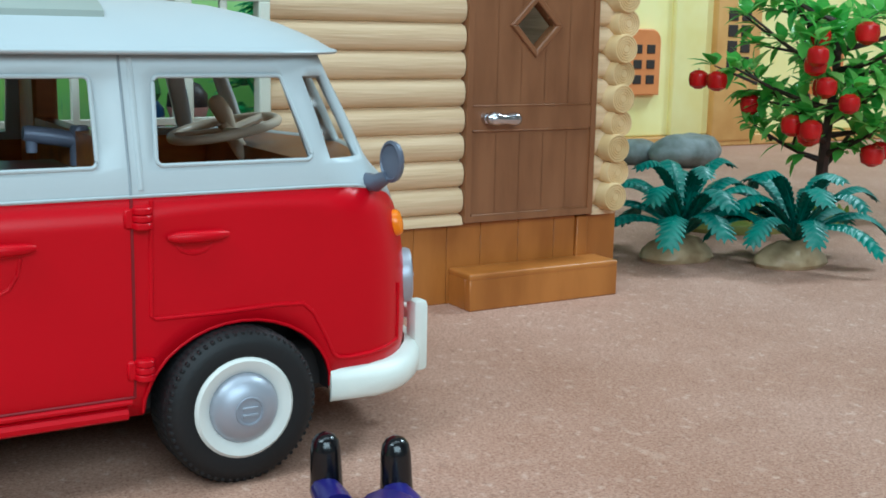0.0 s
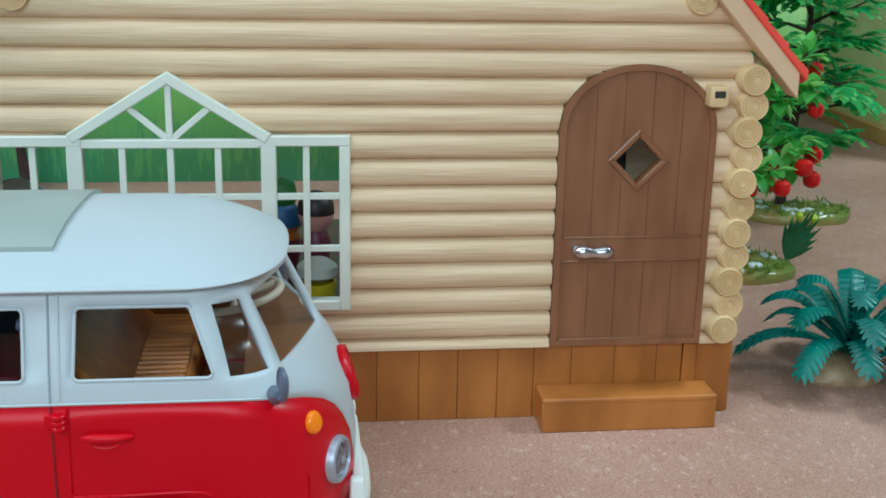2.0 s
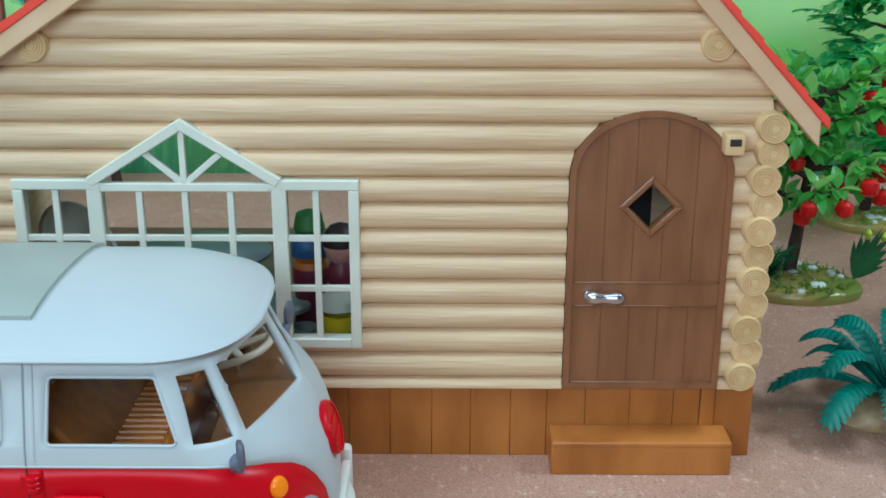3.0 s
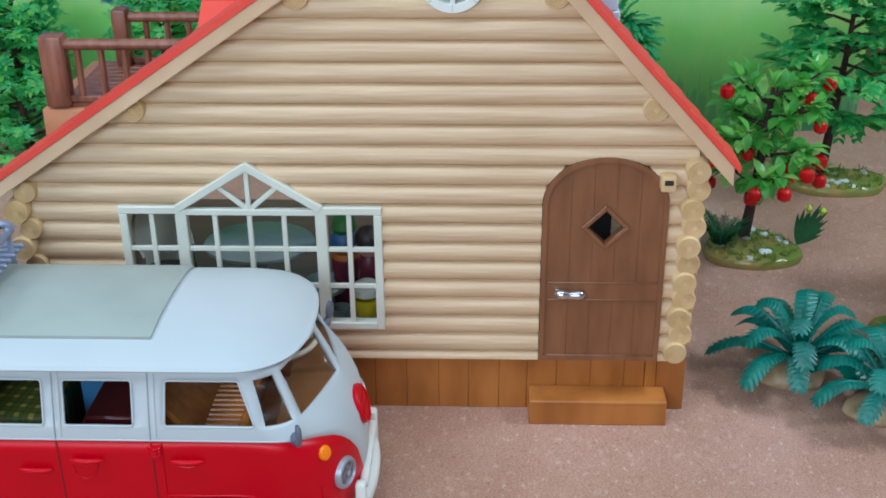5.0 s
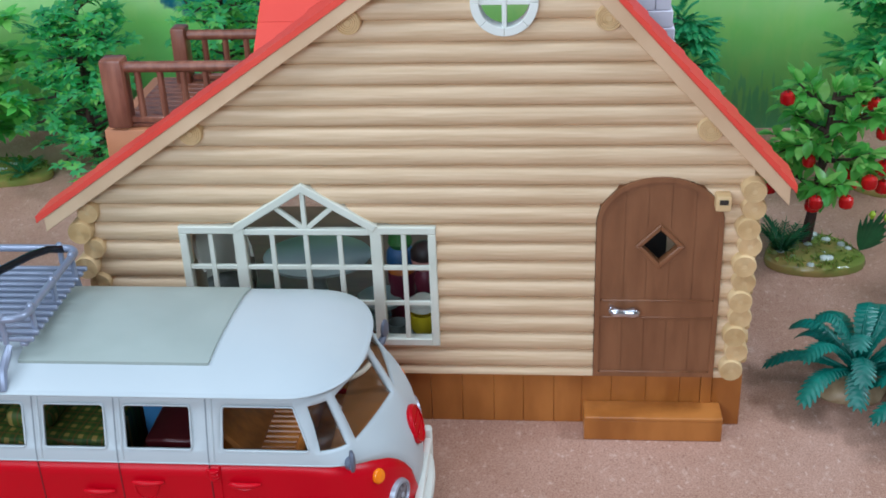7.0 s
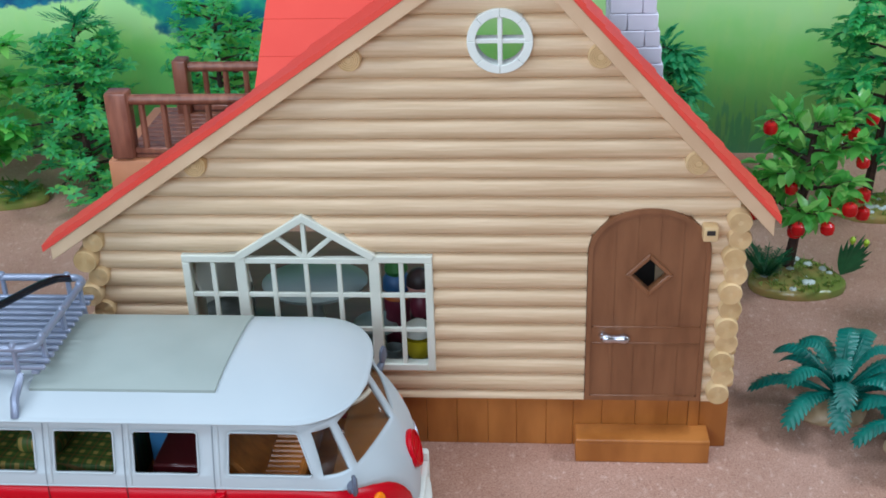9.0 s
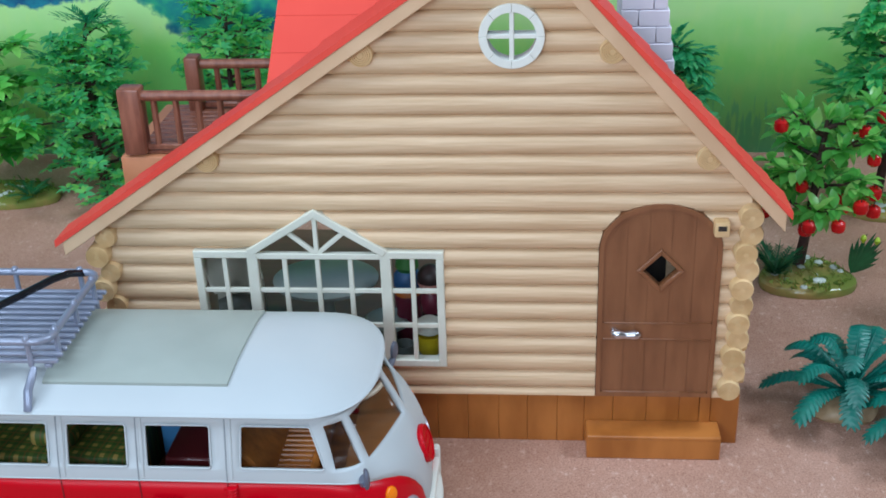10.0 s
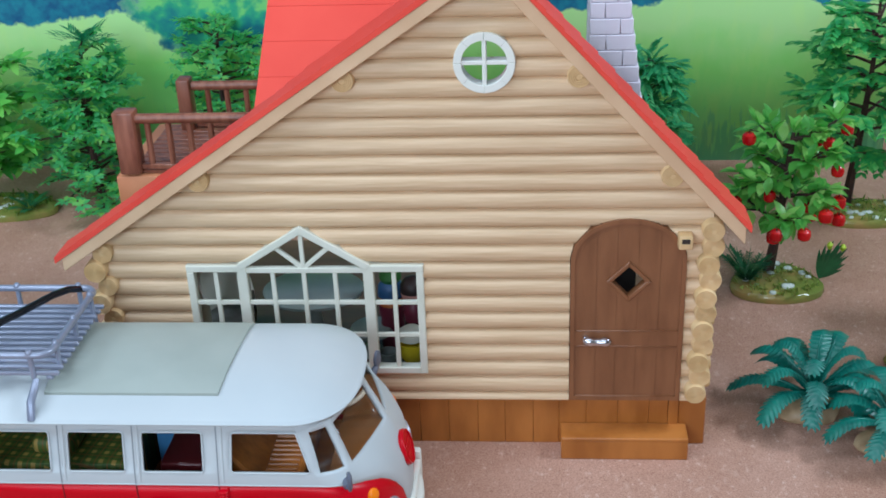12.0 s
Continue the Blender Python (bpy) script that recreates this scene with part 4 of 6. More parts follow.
def van_roof():
    def outline(s, n=64):
        pts = []
        fx, w, r = -1.14, 0.500, 0.36
        for k in range(n):
            a = math.tau * k / n
            c, sn = math.cos(a), math.sin(a)
            if c >= 0:
                x = (fx - r) + r * abs(c) ** 0.9 * s - (1 - s) * 0.22
            else:
                x = (TAIL + 0.16) - 0.16 * abs(c) * s + (1 - s) * 0.16
            y = VC + w * s * math.copysign(abs(sn) ** 0.75, sn)
            pts.append((x, y))
        return pts

    bm = bmesh.new()
    rows = [(0.95, 1.052), (1.012, 1.055), (1.018, 1.060), (1.014, 1.065), (0.988, 1.069), (0.97, 1.075), (0.93, 1.089), (0.86, 1.108), (0.76, 1.132), (0.62, 1.156), (0.45, 1.176), (0.25, 1.188), (0.08, 1.192)]
    rings = [[bm.verts.new((x, y, z)) for x, y in outline(s)] for s, z in rows]
    for r0, r1 in zip(rings, rings[1:]):
        for k in range(64):
            bm.faces.new((r0[k], r0[(k + 1) % 64], r1[(k + 1) % 64], r1[k]))
    bm.faces.new(rings[0][::-1])
    bm.faces.new(rings[-1])
    bmesh.ops.recalc_face_normals(bm, faces=bm.faces[:])
    part("roof", bm, VAN_WHITE, van, "white domed roof", angle=55)

    # sunroof cover, a sheet that follows the dome
    def dome(v):
        s = min(1.0, abs(v) / 0.505)
        return float(np.interp(s, [0.0, 0.08, 0.25, 0.45, 0.62, 0.76, 0.86, 0.93, 0.97, 1.0], [1.192, 1.192, 1.188, 1.176, 1.156, 1.132, 1.108, 1.084, 1.068, 1.060]))

    bm = bmesh.new()
    x0, x1 = -2.72, -1.815
    vs = [-0.360 + 0.720 * k / 20 for k in range(21)]
    tops, lows = [], []
    for v in vs:
        lean = 0.010 + 0.012 * (1 - (v / 0.36) ** 2) + 0.016 * (v / 0.36)
        tops.append([bm.verts.new((x, VC + v, dome(v) + 0.014)) for x in (x0, x0 + 0.3, x0 + 0.6, x1 + lean)])
        lows.append([bm.verts.new((x, VC + v, dome(v) - 0.01)) for x in (x0, x0 + 0.3, x0 + 0.6, x1 + lean)])
    for i in range(20):
        for c in range(3):
            bm.faces.new((tops[i][c], tops[i][c + 1], tops[i + 1][c + 1], tops[i + 1][c]))
        bm.faces.new((lows[i][3], lows[i + 1][3], tops[i + 1][3], tops[i][3]))
    for r in (0, 20):
        for c in range(3):
            bm.faces.new((lows[r][c], lows[r][c + 1], tops[r][c + 1], tops[r][c]))
    bmesh.ops.recalc_face_normals(bm, faces=bm.faces[:])
    part("sunroof", bm, PAD, van, "grey-green folding sunroof cover", angle=50)


van_roof()


def on_side(x, z, out=0.0):
    return skin(("x", x, x), z, -1, out)


def van_trim():
    # window surrounds with rounded corners
    def surround(points, side=-1):
        part("window_surround", tube(points, 0.0055, 8, closed=True), VAN_WHITE, van)

    def rounded(lo, hi):
        (xa, xb), pts = (lo, hi), []
        r = 0.016
        (x0, x1), (u0, u1) = xa, xb
        corners = [((x0, WB), 180), ((x1, WB), 270), ((u1, WT), 0), ((u0, WT), 90)]
        for (x, z), start in corners:
            sx = 1 if x in (x0, u0) else -1
            sz = 1 if z == WB else -1
            for k in range(5):
                a = radians(start + 90 * k / 4)
                px_, pz = x + sx * r + r * math.cos(a), z + sz * r + r * math.sin(a)
                pts.append(on_side(px_, pz, 0.0))
        return pts

    for a, b in (((-1.755, -1.354), (-1.746, -1.414)), ((-2.205, -1.894), (-2.205, -1.894)), ((-2.59, -2.297), (-2.585, -2.297)), ((-2.97, -2.68), (-2.97, -2.68)), ((-3.35, -3.06), (-3.35, -3.06))):
        surround(rounded(a, b))
    # panes of the vent and the split windscreen
    for a0, a1 in ((83.5, 60.5), (53, 3)):
        for side in (-1, 1):
            bm = bmesh.new()
            a2 = 79.0 if a0 > 80 else a0
            lo = [bm.verts.new(skin(("a", a0 + (a1 - a0) * k / 10, 0), WB + 0.001, side, -0.014)) for k in range(11)]
            hi = [bm.verts.new(skin(("a", a2 + (a1 - a2) * k / 10, 0), WT - 0.001, side, -0.014)) for k in range(11)]
            for k in range(10):
                bm.faces.new((lo[k], lo[k + 1], hi[k + 1], hi[k]))
            ob = part("pane", bm, GLASS, van, "clear plastic pane")
            ob.modifiers.new("thickness", "SOLIDIFY").thickness = 0.004 * U
            ob.visible_shadow = False
    # door gaps
    for x in (-1.822, -2.25, -2.635):
        part("door_gap", tube([on_side(x, z, -0.001) for z in (0.235, 0.3, 0.4, 0.5, 0.6, 0.68, 0.72)], 0.0045, 6), SEAM, van)
        part("door_gap", tube([on_side(x, z, -0.001) for z in (0.722, 0.76, 0.8, 0.9, 1.0, 1.05)], 0.004, 6), GREYSEAM, van)
    part("door_gap", tube([on_side(x, 0.235, -0.001) for x in (-1.822, -1.9, -2.0, -2.1, -2.2, -2.25)], 0.0045, 6), SEAM, van)
    for x in (-1.797, -2.225, -2.61):
        part("pillar_rib", tube([on_side(x, z, -0.003) for z in (0.74, 0.76, 0.8, 0.9, 1.0, 1.045)], 0.008, 8), VAN_WHITE, van)
    # pressed lines of the cab door
    line = [on_side(x, z, 0.001) for x, z in ((-1.775, 0.715), (-1.778, 0.6), (-1.780, 0.435), (-1.77, 0.427), (-1.6, 0.426), (-1.45, 0.430), (-1.385, 0.426), (-1.355, 0.40), (-1.32, 0.335), (-1.295, 0.28), (-1.28, 0.268), (-1.25, 0.265))]
    line += [skin(("a", a, 0), z, -1, 0.001) for a, z in ((84, 0.268), (74, 0.273), (62, 0.28))]
    part("pressed_line", tube(line, 0.0055, 8), VAN_RED, van)
    part("pressed_line", tube([skin(("a", 62, 0), z, -1, 0.001) for z in (0.28, 0.36, 0.44)], 0.005, 8), VAN_RED, van)
    arc = [(-2.075, 0.60), (-2.085, 0.56), (-2.105, 0.53), (-2.14, 0.515), (-2.17, 0.53), (-2.188, 0.56), (-2.192, 0.6)]
    part("pressed_line", tube([on_side(x, z, 0.0) for x, z in arc], 0.005, 8), VAN_RED, van)
    for x, z in ((-1.69, 0.608),):
        ring = [on_side(x + 0.02 - 0.045 * math.cos(math.pi * k / 12), z - 0.002 - 0.024 * math.sin(math.pi * k / 12), -0.001) for k in range(13)]
        part("handle_recess", tube(ring, [0.001 + 0.006 * math.sin(math.pi * k / 12) for k in range(13)], 8), VAN_RED, van)
    # arch lips and sills
    for xc in WHEELS:
        pts = [on_side(xc + ARCH_SHIFT - ARCH * math.cos(math.pi * k / 18), 0.19 + ARCH_RISE * ARCH * math.sin(math.pi * k / 18), -0.003) for k in range(19)]
        part("wheel_arch", tube(pts, 0.005, 8), VAN_RED, van)
    for z, r, x1 in ((0.225, 0.008, -1.83), (0.196, 0.016, -1.84)):
        part("sill", tube([on_side(x, z, 0.004) for x in (-2.85, -2.5, -2.2, x1 - 0.06, x1)], r, 8), VAN_RED, van)
    for s in (-1, 1):
        lip = [skin(c, 0.727, s, 0.0) for c in COLS if c[0] == "x"] + [skin(("a", a, a), z, s, 0.0) for a, z in ((86, 0.726), (78, 0.723), (70, 0.714), (62, 0.705))]
        part("belt_lip", tube(lip, [0.0035] * (len(lip) - 2) + [0.003, 0.002], 8), VAN_WHITE, van)
    # hinges
    for z in (0.675, 0.305):
        for k in range(3):
            p = on_side(-1.80, z - 0.017 + 0.018 * k, 0.010)
            part("hinge", lathe([(0.021, -0.0085), (0.024, -0.005), (0.024, 0.005), (0.021, 0.0085)], p, "z", 14), VAN_RED, van)
        q = on_side(-1.835, z, 0.002)
        part("hinge", box(q.x - 0.006, q.x + 0.02, q.y - 0.008, q.y + 0.02, z - 0.024, z + 0.024, 0.005), VAN_RED, van)
    # handles
    for x, z in ((-1.665, 0.625), (-2.12, 0.625), (-2.36, 0.57)):
        bm = tube([on_side(x - 0.075 + 0.15 * k / 8, z, 0.014 + 0.010 * math.sin(math.pi * k / 8)) for k in range(9)], [0.006, 0.013, 0.015, 0.015, 0.015, 0.014, 0.013, 0.012, 0.007], 10)
        part("door_handle", bm, VAN_RED, van)
    # nose: headlamps, indicators, round badge, bumper
    for s in (-1, 1):
        c = skin(("a", 40.5, 0), 0.43, s, 0.004)
        n = Vector((0.91, s * 0.41, 0.04)).normalized()
        turn = Matrix.Translation(c) @ n.to_track_quat("Z", "Y").to_matrix().to_4x4() @ Matrix.Scale(0.88, 4)
        lamp = part("headlamp", transformed(lathe([(0.086, -0.06), (0.09, 0.0), (0.084, 0.014), (0.072, 0.018), (0.068, 0.008), (0.01, 0.002)], (0, 0, 0), "z", 28), turn), SILVER, van, "silver ringed headlamp")
        part("lens", transformed(lathe([(0.068, 0.0), (0.064, 0.008), (0.04, 0.016), (0.004, 0.019)], (0, 0, 0), "z", 24), turn), LENS, lamp, "ribbed grey headlamp lens")
        part("bulb", transformed(lathe([(0.016, 0.012), (0.016, 0.02), (0.003, 0.026)], (0, 0, 0), "z", 12), turn), SILVER, lamp)
        c = skin(("a", 54, 0), 0.60, s, 0.0)
        n = Vector((0.75, s * 0.62, 0.22)).normalized()
        turn = Matrix.Translation(c) @ n.to_track_quat("Z", "Y").to_matrix().to_4x4() @ Matrix.Diagonal((1.0, 1.08, 1.0, 1.0))
        part("indicator", transformed(lathe([(0.034, -0.01), (0.034, 0.005), (0.028, 0.013), (0.012, 0.017), (0.002, 0.018)], (0, 0, 0), "z", 20), turn), ORANGE, van, "orange indicator lamp")
    c = Vector((nose(0.585) - 0.012, VC, 0.585))
    n = Vector((1, 0, 0.3)).normalized()
    turn = Matrix.Translation(c) @ n.to_track_quat("Z", "Y").to_matrix().to_4x4()
    badge = part("badge", transformed(lathe([(0.098, -0.01), (0.1, 0.012), (0.094, 0.02), (0.004, 0.02)], (0, 0, 0), "z", 32), turn), VAN_RED, van, "round red nose badge")
    part("badge_ring", transformed(lathe([(0.094, 0.014), (0.094, 0.026), (0.084, 0.026), (0.084, 0.014)], (0, 0, 0), "z", 32), turn), VAN_RED, badge)
    for k in (-1, 1):
        part("badge_bar", transformed(box(-0.06, 0.06, k * 0.026 - 0.006, k * 0.026 + 0.006, 0.014, 0.026, 0.002), turn), VAN_RED, badge)
    prof = [(0.0, 0.146), (0.024, 0.151), (0.036, 0.166), (0.037, 0.205), (0.026, 0.228), (0.0, 0.237)]
    bm = bmesh.new()
    rings = []
    path = [("x", -1.30, 0), ("x", -1.27, 0), ("a", 86, 0), ("a", 76, 0), ("a", 66, 0), ("a", 55, 0), ("a", 44, 0), ("a", 33, 0), ("a", 22, 0), ("a", 11, 0), ("a", 0, 0)]
    full = [(c, -1) for c in path] + [(c, 1) for c in path[-2::-1]]
    for i, (c, s) in enumerate(full):
        f = min(1.0, 0.25 + 0.4 * min(i, len(full) - 1 - i))
        ahead = 0.0 if c[0] == "x" else curve(c[1], [(0, 0.016), (20, 0.020), (35, 0.012), (50, 0.002), (90, 0.0)])
        rings.append([bm.verts.new(skin((c[0], c[1], c[1]), 0.2, s, 0.004 + ahead + o * f) * 1.0 + Vector((0, 0, z - 0.2))) for o, z in prof])
    for r0, r1 in zip(rings, rings[1:]):
        for k in range(len(prof) - 1):
            bm.faces.new((r0[k], r1[k], r1[k + 1], r0[k + 1]))
        bm.faces.new((r0[-1], r1[-1], r1[0], r0[0]))
    bm.faces.new(rings[0])
    bm.faces.new(rings[-1][::-1])
    bmesh.ops.recalc_face_normals(bm, faces=bm.faces[:])
    bumper = part("bumper", bm, IVORY, van, "white plastic front bumper", angle=50)
    for s in (-1, 1):
        p = skin(("a", 33, 0), 0.3, s, 0.042)
        part("over_rider", box(p.x - 0.028, p.x + 0.022, p.y - 0.03, p.y + 0.03, 0.13, 0.345, 0.016, 2), IVORY, bumper)
    front = skin(("a", 33, 0), 0.3, 1, 0.042).x
    part("bumper_bar", box(front - 0.014, front + 0.026, VC - 0.27, VC + 0.27, 0.272, 0.312, 0.012, 2), IVORY, bumper)
    # mirrors
    for s in (-1, 1):
        p = skin(("a", 68, 0), 0.726, s, 0.0)
        n = Vector((0.25, s * 1.0, 0)).normalized()
        mir = part("mirror_arm", tube([p - n * 0.01, p + n * 0.03, p + n * 0.065 + Vector((0.006, 0, 0.02))], [0.024, 0.024, 0.016], 12), MIRROR_GREY, van, "grey mirror arm")
        turn = Matrix.Translation(p + n * 0.08 + Vector((0.006, 0, 0.06))) @ Vector((-0.965, s * 0.24, 0)).to_track_quat("Z", "Y").to_matrix().to_4x4() @ Matrix.Diagonal((0.84, 1.1, 1, 1))
        part("mirror", transformed(lathe([(0.03, -0.016), (0.048, -0.008), (0.05, 0.004), (0.043, 0.008), (0.04, 0.003), (0.004, 0.003)], (0, 0, 0), "z", 24), turn), MIRROR_GREY, mir)


def transformed(bm, m):
    bmesh.ops.transform(bm, matrix=m, verts=bm.verts[:])
    return bm


van_trim()


def van_wheels():
    for xc in WHEELS:
        for s in (-1, 1):
            y = VC + s * 0.530
            wheel = thing_part("wheel", van)
            d = -s  # outward is away from the van's middle
            o = lambda v: -v * d
            R = WR
            tyre = lathe([(0.125, o(0.052)), (0.132, o(0.062)), (R - 0.035, o(0.066)), (R - 0.012, o(0.056)), (R, o(0.036)), (R, o(-0.06)), (R - 0.02, o(-0.09)), (0.12, o(-0.09))], (xc, y, WZ), "y", 40)
            part("tyre", tyre, TYRE, wheel, "black rubber tyre")
            for k in range(60):
                a = math.tau * k / 60
                bm = box(-0.0045, 0.0045, -0.05, 0.05, R - 0.004, R + 0.001, 0)
                box(-0.0052, 0.0052, min(o(0.034), o(0.069)), max(o(0.034), o(0.069)), R - 0.040, R - 0.006, 0.0015, 1, bm)
                part("tread_block", transformed(bm, Matrix.Translation((xc, y + o(-0.012), WZ)) @ Matrix.Rotation(a, 4, "Y")), TYRE, wheel)
            part("rim", lathe([(0.13, o(0.04)), (0.13, o(0.062)), (0.122, o(0.070)), (0.105, o(0.066)), (0.09, o(0.056)), (0.086, o(0.05)), (0.02, o(0.05))], (xc, y, WZ), "y", 36), WHITE_RIM, wheel, "cream white rim ring")
            cap = part("hub_cap", lathe([(0.09, o(0.05)), (0.09, o(0.06)), (0.082, o(0.074)), (0.066, o(0.088)), (0.045, o(0.096)), (0.038, o(0.097)), (0.037, o(0.101)), (0.032, o(0.101)), (0.031, o(0.097)), (0.003, o(0.099))], (xc, y, WZ), "y", 36), SILVER, wheel, "domed silver hub cap")
            for k in (-1, 1):
                part("hub_mark", box(xc - 0.02, xc + 0.02, min(y + o(0.097), y + o(0.103)), max(y + o(0.097), y + o(0.103)), WZ + k * 0.009 - 0.004, WZ + k * 0.009 + 0.004, 0.001), SILVER, wheel)
            # black liner behind the tyre
            bm = bmesh.new()
            arc = [(xc + ARCH_SHIFT + 0.249 * math.cos(math.pi * k / 20), 0.19 + 0.206 * math.sin(math.pi * k / 20)) for k in range(21)]
            arc = [(arc[0][0], 0.178)] + arc + [(arc[-1][0], 0.178)]
            outer = [bm.verts.new((x, VC + s * 0.515, z)) for x, z in arc]
            inner = [bm.verts.new((x, VC + s * 0.385, z)) for x, z in arc]
            for k in range(len(arc) - 1):
                bm.faces.new((outer[k], outer[k + 1], inner[k + 1], inner[k]))
            bm.faces.new(inner)
            part("wheel_well", bm, WELL, van, "black wheel well")


def thing_part(name, parent):
    ob = new(name)
    ob.empty_display_size = 0.01
    ob.parent = parent
    BASES[ob] = BASES[parent]
    return ob


van_wheels()


def van_inside():
    part("under_body", box(TAIL + 0.1, -1.05, VC - 0.46, VC + 0.46, 0.16, 0.3, 0.02), WELL, van)
    part("floor_pan", box(TAIL + 0.15, -1.2, VC - 0.45, VC + 0.45, 0.42, 0.46, 0.01), CABIN_BROWN, van)
    # cab bench with ribbed back, dash, steering wheel
    seat = part("bench", box(-1.78, -1.45, VC - 0.44, VC + 0.44, 0.46, 0.66, 0.03, 2), CABIN_BROWN, van, "brown moulded cab bench")
    part("bench_back", prism([(-1.865, 0.46), (-1.62, 0.46), (-1.635, 0.665), (-1.69, 0.71), (-1.79, 0.835), (-1.82, 0.855), (-1.865, 0.855)], VC - 0.43, VC + 0.43, 0.016), CABIN_BROWN, seat, "brown wood-grained seat back")
    for k in range(20):
        y = VC - 0.40 + 0.042 * k
        part("rib", tube([(-1.63, y, 0.662), (-1.47, y, 0.662)], 0.011, 8), CABIN_BROWN, seat)
    lining = bmesh.new()
    cols = [c for c in COLS if c[0] == "a" or c[1] > -3.4]
    around = [(c, -1) for c in cols] + [(c, 1) for c in cols[-2::-1]]
    rows = [[lining.verts.new(skin((c[0], c[1], c[1]), z, s, -0.034)) for c, s in around] for z in (0.45, 0.6, 0.77)]
    for r0, r1 in zip(rows, rows[1:]):
        for k in range(len(around) - 1):
            lining.faces.new((r0[k], r0[k + 1], r1[k + 1], r1[k]))
    part("inner_lining", lining, CABIN_BROWN, van, "brown inner lining")
    dash = bmesh.new()
    lo = [skin(("a", a, 0), 0.788, s, -0.006) for s, rng in ((-1, range(88, -1, -8)), (1, range(8, 89, 8))) for a in rng]
    back = [Vector((min(p.x - 0.02, -1.27), p.y, 0.765)) for p in lo]
    front = [Vector((p.x, p.y, 0.788)) for p in lo]
    down = [Vector((min(p.x - 0.02, -1.25), p.y, 0.46)) for p in lo]
    rows = [[dash.verts.new(p) for p in r] for r in (front, back, down)]
    for r0, r1 in zip(rows, rows[1:]):
        for k in range(len(lo) - 1):
            dash.faces.new((r0[k], r0[k + 1], r1[k + 1], r1[k]))
    bmesh.ops.recalc_face_normals(dash, faces=dash.faces[:])
    part("dashboard", dash, DASH, van, "brown dashboard")
    c = Vector((-1.322, -0.735, 0.816))
    turn = Matrix.Translation(c) @ Matrix.Rotation(radians(-11), 4, "Y")
    ring = [turn @ Vector((0.162 * math.cos(a), 0.162 * math.sin(a), 0)) for a in [math.tau * k / 32 for k in range(32)]]
    sw = part("steering_wheel", tube(ring, 0.0145, 10, closed=True), BEIGE, van, "beige steering wheel")
    for a in (20, 160, 270):
        p = turn @ Vector((0.158 * math.cos(radians(a)), 0.158 * math.sin(radians(a)), 0))
        part("spoke", tube([turn @ Vector((0, 0, -0.01)), p], 0.014, 8), BEIGE, sw)
    part("column", tube([turn @ Vector((0, 0, 0.02)), turn @ Vector((0.04, 0, -0.08)), turn @ Vector((0.10, 0, -0.16))], [0.022, 0.024, 0.03], 10), BEIGE, sw)
    part("knob", tube([turn @ Vector(p) for p in ((0.02, 0, -0.01), (0.008, 0, 0.04), (-0.012, 0, 0.085), (-0.016, 0, 0.097), (-0.018, 0, 0.101))], [0.018, 0.027, 0.026, 0.018, 0.005], 12), BEIGE, sw)
    # living part: partition, table, blue bench, plaid bed, tap
    part("partition", box(-1.868, -1.798, VC + 0.24, VC + 0.44, 0.46, 1.03, 0.01), CABIN_BROWN, van)
    part("blue_seat", box(-2.28, -2.12, VC - 0.1, VC + 0.42, 0.46, 0.78, 0.02, 2), BLUE, van, "blue seat cushion")
    part("cabinet", box(-2.16, -1.87, VC - 0.42, VC - 0.02, 0.46, 0.765, 0.01), DARK_RED, van, "dark red kitchen cabinet")
    part("bed", box(-3.4, -2.32, VC - 0.42, VC + 0.42, 0.46, 0.76, 0.03, 2), PLAID, van, "green plaid bed cushion")
    part("back_block", box(-2.28, -2.0, VC + 0.36, VC + 0.43, 0.78, 0.93, 0.02, 2), IVORY, van, "pale backrest block")
    part("bolster", tube([(-3.2, VC - 0.3, 0.785), (-3.16, VC - 0.2, 0.80), (-3.08, VC - 0.06, 0.79)], [0.03, 0.05, 0.028], 12), YELLOW, van, "yellow bolster")
    part("pillow", box(-2.86, -2.62, VC - 0.36, VC - 0.06, 0.76, 0.86, 0.04, 3), PLAID, van, "plaid pillow")
    tap = part("tap", lathe([(0.026, 0.765), (0.025, 0.855), (0.021, 0.866), (0.003, 0.868)], (-1.85, VC - 0.2, 0), "z", 14), SILVER_DARK, van, "grey kitchen tap")
    part("spout", tube([(-1.85, VC - 0.2, 0.828), (-1.92, VC - 0.19, 0.84), (-1.975, VC - 0.18, 0.848), (-1.985, VC - 0.18, 0.849)], [0.021, 0.022, 0.021, 0.017], 12), SILVER_DARK, tap)
    part("nozzle", lathe([(0.014, 0.80), (0.015, 0.832)], (-1.965, VC - 0.18, 0), "z", 10), SILVER_DARK, tap)


van_inside()


